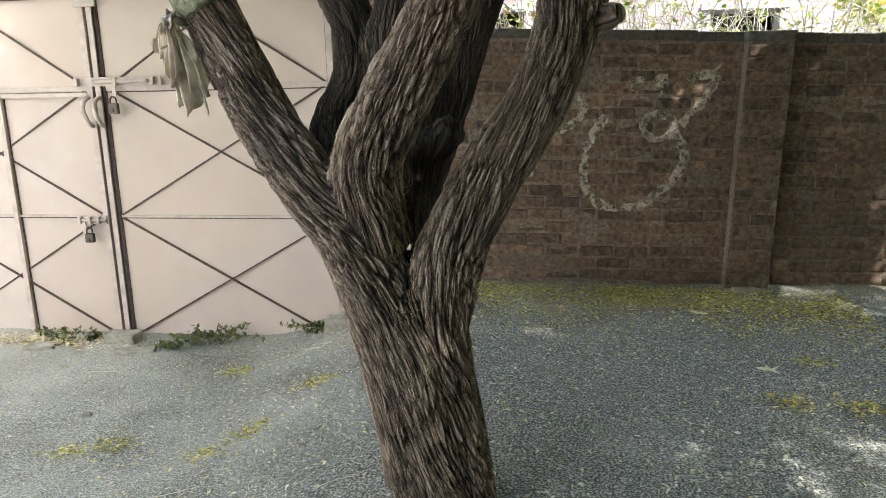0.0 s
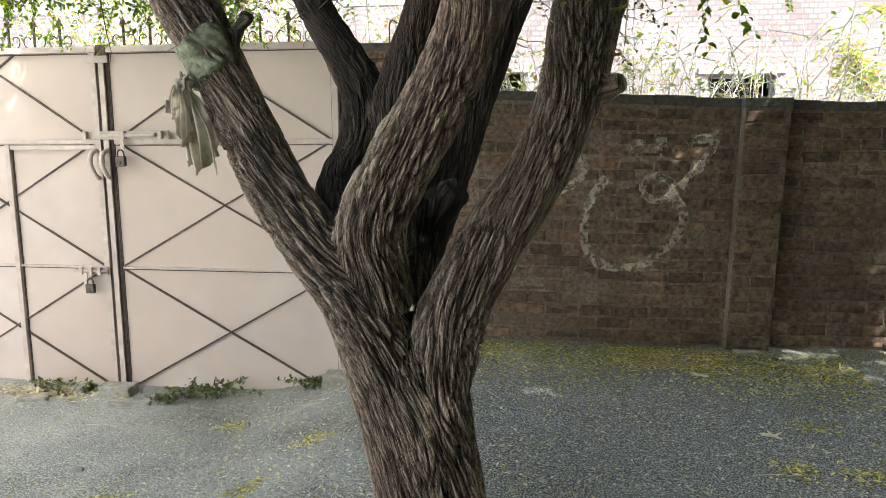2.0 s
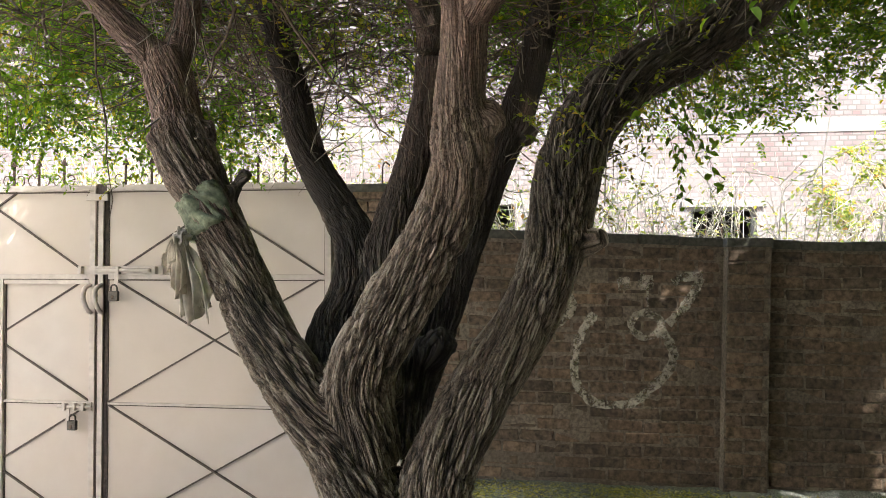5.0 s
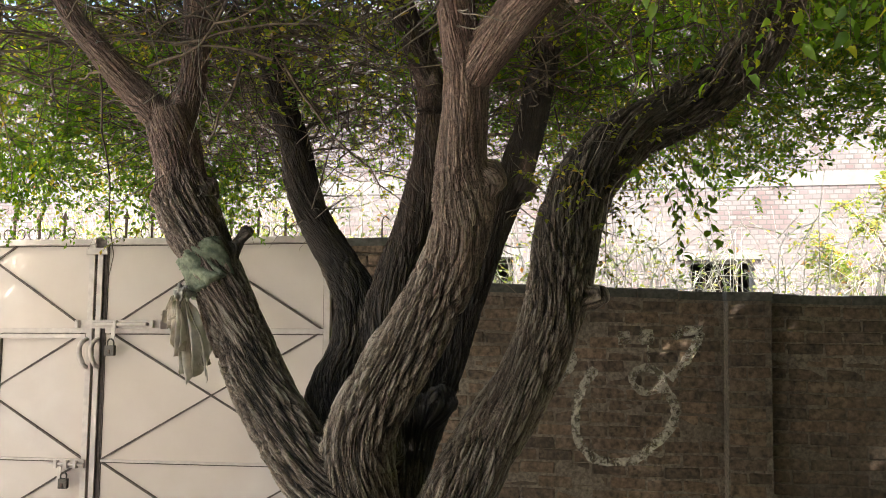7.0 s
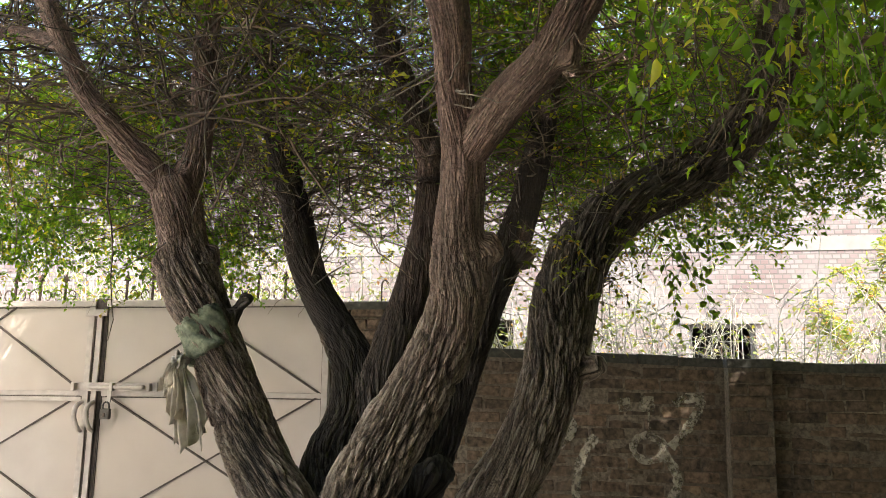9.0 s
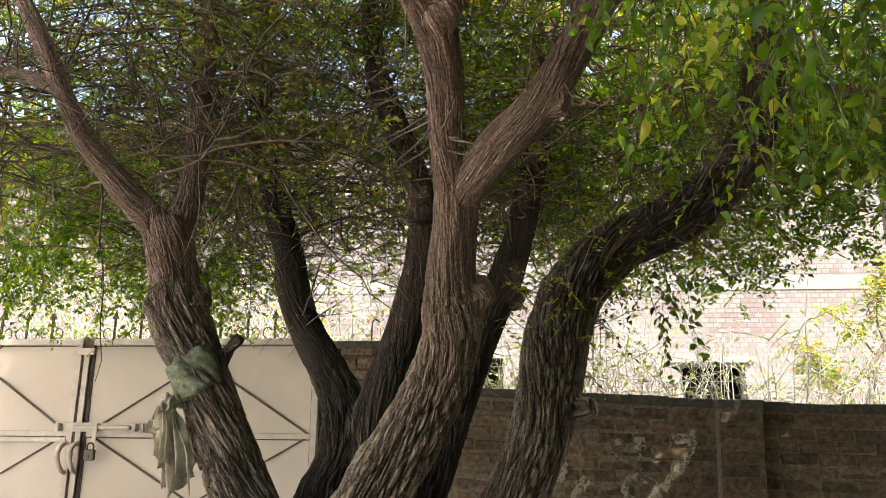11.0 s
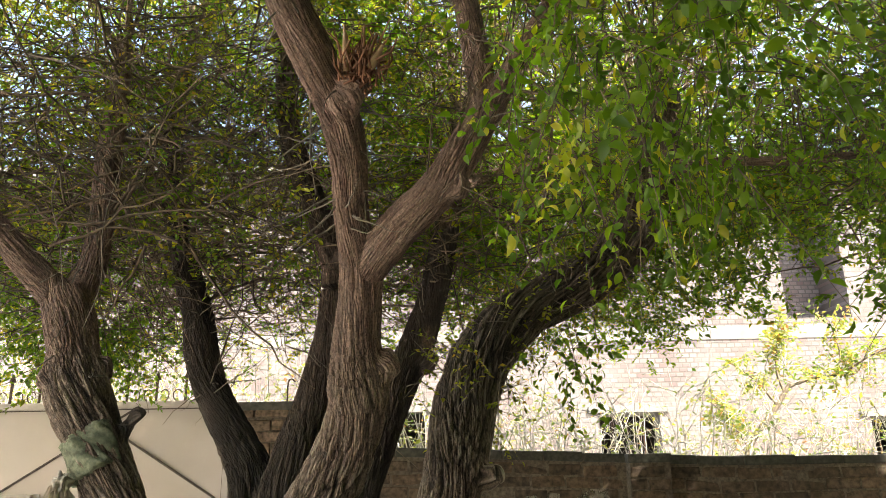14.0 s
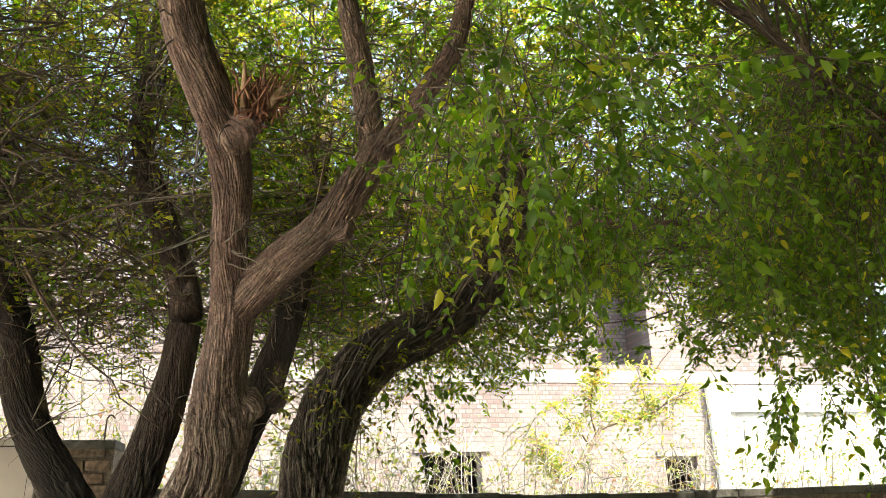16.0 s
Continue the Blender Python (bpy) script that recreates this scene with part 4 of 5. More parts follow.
def sprays(base, way, length, leaves, leaf_len, spread=1.0, droop=0.15, twig=0.0013, shape=leaf_arrays, hang=0.12):
    """Leafy twigs: returns leaf places and faces, twig places and faces."""
    n = len(base)
    t = np.linspace(0, 1, 3)
    sag = np.array([0, 0, -1.0]) * droop
    curve = base[:, None] + way[:, None] * (length[:, None] * t)[..., None] + sag * (length[:, None] * t ** 2)[..., None]
    curve += rng.normal(0, 0.008, curve.shape) * t[None, :, None]
    tv, tf = tubes(np.concatenate([curve, (twig * (1.2 - 0.8 * t))[None, :, None].repeat(n, 0)], 2), 3)
    k = np.arange(leaves)
    at = 0.12 + 0.88 * (k + 0.5) / leaves
    pos = base[:, None] + way[:, None] * (length[:, None] * at)[..., None] + sag * (length[:, None] * at ** 2)[..., None]
    tan = unit(way[:, None] + 2 * sag * at[None, :, None])
    ref = unit(rng.normal(size=(n, 1, 3)) * 0.5 + np.array([0, 0, 1.0]))
    side = unit(np.cross(tan, ref)) * np.where(k % 2, 1, -1)[None, :, None]
    d = unit(side * spread + tan * 0.55 + rng.normal(0, 0.35, pos.shape) + np.array([0, 0, -hang]))
    up = unit(ref + rng.normal(0, 0.45, pos.shape))
    L = leaf_len * rng.uniform(0.6, 1.25, pos.shape[:2])
    lv, lf = shape(pos.reshape(-1, 3), d.reshape(-1, 3), up.reshape(-1, 3), L.ravel(), L.ravel() * rng.uniform(0.40, 0.58, L.size))
    return lv, lf, tv, tf


def crown_place(count, low, high, keep):
    """Random places in a box that keep() allows."""
    out = []
    total = 0
    while total < count:
        p = rng.uniform(low, high, (count * 3, 3))
        p = p[keep(p)]
        out.append(p)
        total += len(p)
    return np.vstack(out)[:count]


def branchlets(targets, wobble=0.10, radius=0.005):
    """Thin branches from the limbs to the given places: rows of curves (count, 9, 4)."""
    starts = AXIS[(AXIS[:, 2] > 1.95) & (AXIS[:, 14] < 18)]
    d = np.linalg.norm(targets[:, None] - starts[None, :, :3] - np.array([0, 0, 0.35]), axis=2) + rng.uniform(0, 0.5, (len(targets), len(starts)))
    a = starts[d.argmin(1), :3]
    t = np.linspace(0, 1, 9)[None, :, None]
    lift = np.array([0, 0, 1.0]) * rng.uniform(0.0, 0.35, (len(targets), 1, 1)) * np.sin(np.pi * t)
    c = a[:, None] + (targets - a)[:, None] * t + lift
    c = c + np.cumsum(rng.normal(0, wobble / 4, c.shape), axis=1) * np.sin(np.pi * t) ** 0.5
    size = np.linalg.norm(targets - a, axis=1)[:, None, None]
    return np.concatenate([c, radius * np.clip(size, 0.4, 1.6) * (1.15 - t)], 2)


def stuff(name, v, f, mat, parent, label=""):
    return tagged(link(name, from_arrays(name, v, f), mat, parent, label), kind="stuff")


def merge(*pairs):
    vs, fs, n = [], [], 0
    for v, f in pairs:
        vs.append(v)
        fs.append(f + n)
        n += len(v)
    return np.vstack(vs), np.vstack(fs)


def grow_crown(tree):
    # clusters of leafy twigs, zone by zone: count, low corner, high corner, sprays, spread, leaf length, leaves, share of olive
    def clear_view(p):
        """Leaves the open fork, and the room before the limbs, free."""
        x, y, z = p.T
        front = (y < 2.0) & (z < 1.75 + (y + 0.4) * 0.98) & (x < 1.2 + 0.25 * y)
        limb = (x > 0.55) & (x < 2.1) & (y < 2.75 + 0.4 * (x - 0.87)) & (z < 2.5 + 0.85 * (x - 0.87)) & (x < 0.95 + 0.5 * (y + 0.4))
        return ~(front | limb)

    def gaps(p, seed, level):
        """Where a coarse and a finer noise together leave the foliage standing."""
        return value_noise(p * 1.4, seed) + 0.6 * value_noise(p * 3.1, seed + 1) > level

    def under(p, x0, z0, x1, z1):
        """Above an uneven lower edge that runs from x0, z0 to x1, z1."""
        edge = z0 + (z1 - z0) * np.clip((p[:, 0] - x0) / (x1 - x0), 0, 1)
        return p[:, 2] > edge + 0.15 * value_noise(p * np.array([2.6, 2.6, 0]), 41)

    def sun_gap(p):
        """The thin part of the upper crown, through which the sun reaches the foliage over the wall."""
        return (p[:, 0] > 0.6) & (p[:, 0] < 3.6) & (p[:, 1] > 2.0) & (p[:, 1] < 4.0)

    def skirt(p):
        """Above the lower edge of the outer crown, which sinks towards the east."""
        lean = (p[:, 0] - 0.6) / (p[:, 1] + 0.4)
        reach = np.hypot(p[:, 0] - 0.6, p[:, 1] + 0.4)
        return p[:, 2] > 1.62 + reach * (0.34 - 0.20 * smoothstep(0.60, 0.78, lean)) + 0.12 * value_noise(p * np.array([2.6, 2.6, 0]), 43)

    zones = (
        # sunlit foliage over the gate
        (130, (-3.4, 2.9, 2.15), (-0.85, 4.5, 3.3), 12, 0.15, 0.038, 15, 0.15, lambda p: under(p, -3.2, 2.2, -0.9, 2.38) & gaps(p, 51, -0.4)),
        # sunlit foliage over the wall, behind the limbs
        (280, (0.45, 3.2, 2.2), (4.9, 4.7, 3.7), 15, 0.16, 0.038, 15, 0.08, lambda p: under(p, 2.35, 2.5, 2.8, 3.1) & gaps(p, 53, -0.45)),
        # brown tangle behind the fork
        (120, (-1.3, 2.8, 2.3), (0.7, 4.5, 4.0), 15, 0.17, 0.034, 14, 0.45, lambda p: under(p, -1.3, 2.42, 0.7, 2.46) & gaps(p, 55, -0.35)),
        # the tangle over the left limbs
        (110, (-2.6, 1.5, 2.5), (0.25, 2.6, 3.8), 12, 0.14, 0.030, 11, 0.75, lambda p: clear_view(p) & gaps(p, 57, -0.35)),
        # high crown
        (240, (-3.6, 2.2, 3.7), (5.6, 4.7, 5.8), 15, 0.20, 0.048, 14, 0.35, lambda p: gaps(p, 59, -0.4) & ~((p[:, 0] < 0.2) & (p[:, 1] > 2.7) & (p[:, 2] < 4.1)) & ~sun_gap(p)),
        # back of the crown, over the wall
        (150, (0.3, 4.0, 3.7), (4.6, 4.8, 5.8), 15, 0.20, 0.048, 14, 0.3, lambda p: gaps(p, 75, -0.7)),
        (55, (1.5, 3.2, 2.5), (2.7, 4.4, 3.4), 15, 0.16, 0.038, 15, 0.08, lambda p: under(p, 1.5, 2.5, 2.7, 2.7)),
        # outer side, nearer than the right limb
        (260, (1.6, 1.2, 2.2), (5.2, 3.1, 3.8), 15, 0.15, 0.036, 14, 0.08, lambda p: clear_view(p) & skirt(p) & (p[:, 0] > 0.95 + 0.5 * (p[:, 1] + 0.4)) & gaps(p, 61, -0.1)),
        # above the upper fork
        (90, (0.2, 1.5, 3.1), (2.2, 3.0, 4.2), 14, 0.17, 0.036, 14, 0.3, lambda p: clear_view(p) & gaps(p, 63, -0.3)),
    )
    greens, olives, fine_twigs = [], [], []
    for count, lo, hi, each, spread, size, leaves, olive, keep in zones:
        mid = crown_place(count, lo, hi, keep)
        base = (mid[:, None] + rng.normal(0, spread, (count, each, 3)) * np.array([1, 1, 0.75])).reshape(-1, 3)
        base = base[clear_view(base)]
        way = unit(rng.normal(size=base.shape) * np.array([1, 1, 0.6]))
        some = rng.uniform(size=len(base)) < olive
        for pick, out in ((~some, greens), (some, olives)):
            lv, lf, tv, tf = sprays(base[pick], way[pick], rng.uniform(0.12, 0.30, pick.sum()), leaves, size)
            out.append((lv, lf))
            fine_twigs.append((tv, tf))
        fine_twigs.append(tubes(branchlets(mid, 0.2), 4))
    stuff("crown", *merge(*greens), GREEN, tree)
    stuff("crown", *merge(*olives), OLIVE, tree, "olive and browning small leaves")
    stuff("branch_network", *merge(*fine_twigs), TWIG, tree)

    # arching bare twigs, thick behind the fork and over the left limbs
    def bare_twigs(count, lo, hi, keep, length, radius, lift=0.3):
        p = crown_place(count, lo, hi, keep)
        d = unit(rng.normal(size=p.shape) * np.array([1, 0.8, 0.45]))
        t = np.linspace(0, 1, 9)[None, :, None]
        ln = rng.uniform(*length, (count, 1, 1))
        c = p[:, None] + d[:, None] * t * ln + np.array([0, 0, 1.0]) * lift * ln * (t - t * t) * rng.uniform(-1, 1.4, (count, 1, 1))
        c = c + np.cumsum(rng.normal(0, 0.012, c.shape), axis=1)
        return tubes(np.concatenate([c, rng.uniform(0.6, 1.2, (count, 1, 1)) * radius * (1.1 - 0.8 * t)], 2), 4)

    tangle = [bare_twigs(3000, (-1.5, 2.5, 2.25), (0.9, 4.4, 4.0), lambda p: under(p, -1.5, 2.38, 0.9, 2.45) & gaps(p, 65, -0.5), (0.25, 0.8), 0.0034),
              bare_twigs(420, (-2.6, 1.55, 2.5), (0.1, 2.5, 3.6), clear_view, (0.35, 1.1), 0.0040),
              bare_twigs(160, (-2.4, 1.55, 2.4), (-0.2, 2.2, 3.2), clear_view, (0.4, 0.9), 0.0055),
              bare_twigs(1200, (-3.2, 2.2, 3.2), (3.4, 4.4, 5.2), lambda p: gaps(p, 67, -0.3), (0.4, 1.1), 0.0050),
              bare_twigs(500, (0.9, 2.4, 2.6), (3.6, 3.6, 3.8), lambda p: clear_view(p) & gaps(p, 69, -0.2), (0.3, 0.9), 0.0045)]
    stuff("twig_tangle", *merge(*tangle), TWIG, tree, "tangle of fine bare twigs")
    # crown added above and behind the viewer, mostly out of view, to shade the yard
    high = crown_place(3000, (-1.2, -1.8, 3.5), (4.2, 1.6, 4.9), lambda p: (p[:, 2] > 2.2 + (p[:, 1] + 0.4) * 0.95) & (value_noise(p * 0.9, 36) > -0.75) & ~((p[:, 0] > 3.3) & (p[:, 1] > 0.3)))
    side = crown_place(1100, (3.0, -4.2, 2.6), (7.2, -1.2, 4.8), lambda p: p[:, 0] > 3.0)
    roof = crown_place(1800, (-0.3, 0.2, 4.2), (5.4, 3.2, 5.8), lambda p: (p[:, 2] > 2.3 + (p[:, 1] + 0.4) * 0.95) & gaps(p * 0.6, 71, -0.7) & ~sun_gap(p))
    east = crown_place(650, (3.7, 0.2, 3.3), (7.3, 3.8, 4.9), lambda p: gaps(p * 0.6, 73, -0.4))
    high = np.vstack([high, side, roof, east])
    lv, lf, tv, tf = sprays(high, unit(rng.normal(size=high.shape)), rng.uniform(0.3, 0.6, len(high)), 22, 0.09)
    stuff("crown", lv, lf, GREEN, tree)
    stuff("twig_tangle", tv, tf, TWIG, tree)
    # small shoots and dead twigs on the limbs themselves
    def shoots(limb, low, high, count):
        ax = AXIS[(AXIS[:, 14] == limb) & (AXIS[:, 2] > low) & (AXIS[:, 2] < high)]
        ax = ax[rng.integers(0, len(ax), count)]
        a = rng.uniform(0, 2 * np.pi, count)
        out = ax[:, 7:10] * np.cos(a)[:, None] + ax[:, 10:13] * np.sin(a)[:, None]
        return ax[:, :3] + out * ax[:, 3:4] * 0.95, unit(out + rng.normal(0, 0.6, out.shape))

    rows = [shoots(12, 1.75, 3.1, 210)]
    lv, lf, tv, tf = sprays(rows[0][0], rows[0][1], rng.uniform(0.08, 0.22, 210), 9, 0.026)
    stuff("shoot_mass", lv, lf, OLIVE, tree)
    bare = [shoots(k, lo, hi, c) for k, lo, hi, c in ((1, 1.9, 2.3, 14), (2, 2.2, 2.9, 50), (3, 2.2, 3.2, 50), (4, 1.9, 3.2, 90), (5, 2.0, 3.2, 60), (7, 2.2, 2.9, 60), (9, 2.6, 3.1, 30), (10, 2.5, 3.0, 40), (11, 1.6, 3.2, 80), (12, 1.9, 3.2, 120))]
    bp, bw = np.vstack([r[0] for r in bare]), np.vstack([r[1] for r in bare])
    m = len(bp)
    t = np.linspace(0, 1, 7)[None, :, None]
    c = bp[:, None] + bw[:, None] * t * rng.uniform(0.05, 0.30, (m, 1, 1)) + np.cumsum(rng.normal(0, 0.010, (m, 7, 3)), 1) * t
    stuff("twig_tangle", *merge((tv, tf), tubes(np.concatenate([c, np.broadcast_to(0.0024 * (1.2 - t), (m, 7, 1))], 2), 4)), PALE_BARK, tree, "short dead twigs on the limbs")
    # hanging sprays beside the right limb, and near ones on the outer twigs
    groups = ((12, (0.98, 2.1, 1.85), (1.30, 2.35, 2.2), 0.036, 12), (120, (0.82, 0.38, 2.17), (1.30, 0.86, 2.55), 0.027, 15),
              (110, (2.2, 1.15, 2.55), (3.4, 2.1, 2.95), 0.031, 14), (120, (1.55, 0.9, 2.40), (2.9, 1.8, 2.9), 0.029, 14), (420, (-2.7, 2.9, 2.32), (-0.95, 4.3, 3.0), 0.036, 16),
              (220, (1.98, 1.1, 1.9), (2.9, 1.6, 2.6), 0.036, 13), (50, (2.5, 1.6, 2.25), (3.6, 2.4, 2.6), 0.040, 12))
    ls, ts = [], []
    for count, lo, hi, size, leaves in groups:
        tuft = rng.uniform(lo, hi, (max(3, count // 7), 3))
        p = tuft[rng.integers(0, len(tuft), count)] + rng.normal(0, 0.055, (count, 3))
        w = unit(rng.normal(0, 0.5, p.shape) + np.array([0.1, 0, -0.5]))
        lv, lf, tv, tf = sprays(p, w, rng.uniform(0.15, 0.32, count), leaves, size, shape=fine_leaf_arrays, droop=0.35, hang=0.45)
        ls.append((lv, lf))
        b = branchlets(p[::9] if hi[1] < 1.0 else p[::2], 0.12, 0.003)
        ts += [(tv, tf), tubes(b, 4)]
    p = rng.uniform((0.81, 0.42, 2.03), (0.89, 0.52, 2.10), (5, 3))
    lv, lf, tv, tf = sprays(p, unit(rng.normal(0, 0.3, p.shape) + np.array([0, 0, -1.0])), rng.uniform(0.06, 0.10, 5), 8, 0.021, shape=fine_leaf_arrays)
    stuff("yellowed_sprays", lv, lf, YELLOW, tree, "a few yellowed leaves among the green")
    stuff("hanging_sprays", *merge(*ls), GREEN, tree)
    stuff("hanging_twig_mass", *merge(*ts), TWIG, tree)


grow_crown(tree)

for pts in ([(-0.60, 1.92, 2.75, 0.002), (-0.63, 1.90, 2.55, 0.002), (-0.58, 1.90, 2.38, 0.0018), (-0.55, 1.91, 2.2, 0.0012)],
            [(-0.42, 1.95, 2.72, 0.0022), (-0.46, 1.94, 2.45, 0.002), (-0.45, 1.95, 2.25, 0.0018), (-0.50, 1.97, 2.10, 0.0012)],
            [(0.93, 2.02, 1.98, 0.0022), (0.885, 2.0, 1.92, 0.002), (0.87, 2.0, 1.82, 0.002), (0.865, 2.0, 1.70, 0.0016)]):
    v, f = one_tube(pts, 5, 0.03)
    link("dangling_twig", from_arrays("dangling_twig", v, f), PALE_BARK, tree, "thin pale bare twig hanging down", True)

# ---------------------------------------------------------------- bushes and slender tree behind the wall
def shrub(x, y, w, h, stems, leaf_count, label):
    sh = thing("shrub", label, "shrub", "sunlit shrubs behind the wall")
    a = np.stack([rng.normal(x, w * 0.25, stems), rng.normal(y, 0.25, stems), np.full(stems, -0.05)], 1)
    b = np.stack([rng.normal(x, w * 0.55, stems), rng.normal(y, 0.5, stems), rng.uniform(0.55, 1.0, stems) * h], 1)
    b[:, 1] = np.maximum(b[:, 1], 5.3)
    a[:, 1] = np.maximum(a[:, 1], 5.3)
    t = np.linspace(0, 1, 9)[None, :, None]
    c = a[:, None] + (b - a)[:, None] * t + np.cumsum(rng.normal(0, 0.035, (stems, 9, 3)), 1) * t
    c[:, :, 1] = np.maximum(c[:, :, 1], 5.2)
    stuff("stem_mass", *tubes(np.concatenate([c, np.broadcast_to(0.012 * (1.1 - t), (stems, 9, 1))], 2), 4), DRY_TWIG, sh)
    m = stems * 9
    base = c[rng.integers(0, stems, m), rng.integers(3, 9, m)]
    way = unit(rng.normal(size=base.shape) + np.array([0, 0, 0.5]))
    lv, lf, tv, tf = sprays(base, way, rng.uniform(0.15, 0.45, m), max(1, 2 * leaf_count // (3 * m)), 0.055, droop=0.2, twig=0.0036)
    stuff("twig_tangle", tv, tf, DRY_TWIG, sh)
    stuff("leaves", lv, lf, YELLOWING, sh)


for x, y, w, h, n, lc in ((-3.8, 6.6, 1.2, 3.4, 90, 9000), (-2.4, 6.3, 1.1, 3.3, 90, 8000), (-0.9, 6.4, 1.0, 2.8, 90, 5500), (0.7, 6.2, 1.0, 2.6, 85, 4600), (1.7, 6.4, 1.0, 2.55, 90, 3400), (2.7, 6.2, 1.0, 2.5, 75, 2400), (3.7, 6.5, 1.0, 2.45, 60, 1900), (4.8, 6.7, 1.1, 2.5, 60, 2000), (6.0, 6.8, 1.1, 2.6, 65, 2300), (7.3, 7.2, 1.2, 2.7, 70, 2400)):
    shrub(x, y, w, h, n, lc, "tangled dry shrub with yellowing leaves in sunlight")


def slender_tree():
    st = thing("slender_tree", "slender young tree with thin yellowing leaves behind the wall", "tree")
    stem = [(3.45, 7.0, -0.05, 0.045), (3.55, 7.0, 0.9, 0.036), (3.66, 7.0, 1.67, 0.03), (4.03, 7.0, 2.15, 0.026), (4.20, 7.0, 2.38, 0.02)]
    arms = [[(4.16, 7.0, 2.33, 0.018), (4.45, 7.0, 2.42, 0.014), (4.67, 6.95, 2.44, 0.012), (5.0, 6.9, 2.62, 0.01), (5.36, 6.9, 2.76, 0.006)],
            [(4.12, 7.0, 2.28, 0.016), (4.10, 7.05, 2.5, 0.012), (4.16, 7.1, 2.75, 0.008), (4.25, 7.1, 3.1, 0.005)],
            [(4.03, 7.0, 2.15, 0.014), (3.85, 7.0, 2.4, 0.01), (3.6, 7.05, 2.62, 0.006)],
            [(4.67, 6.95, 2.44, 0.009), (4.75, 7.0, 2.7, 0.007), (4.7, 7.0, 3.0, 0.004)],
            [(3.70, 7.0, 1.72, 0.012), (3.5, 6.9, 2.0, 0.008), (3.3, 6.85, 2.2, 0.005)]]
    v, f = one_tube(stem, 8, 0.05)
    link("trunk", from_arrays("trunk", v, f), PALE_BARK, st, "", True)
    tips = []
    for a in arms:
        v, f = one_tube(a, 6, 0.05)
        link("branch", from_arrays("branch", v, f), PALE_BARK, st, "", True)
        tips.append(spline(a, 0.04)[4:, :3])
    tips = np.vstack(tips)
    base = tips[rng.integers(0, len(tips), 260)]
    way = unit(rng.normal(size=base.shape) + np.array([0, -0.2, 0.25]))
    lv, lf, tv, tf = sprays(base, way, rng.uniform(0.12, 0.35, 260), 9, 0.06)
    stuff("crown", lv, lf, YELLOWING, st)
    stuff("twig_tangle", tv, tf, PALE_BARK, st)


slender_tree()

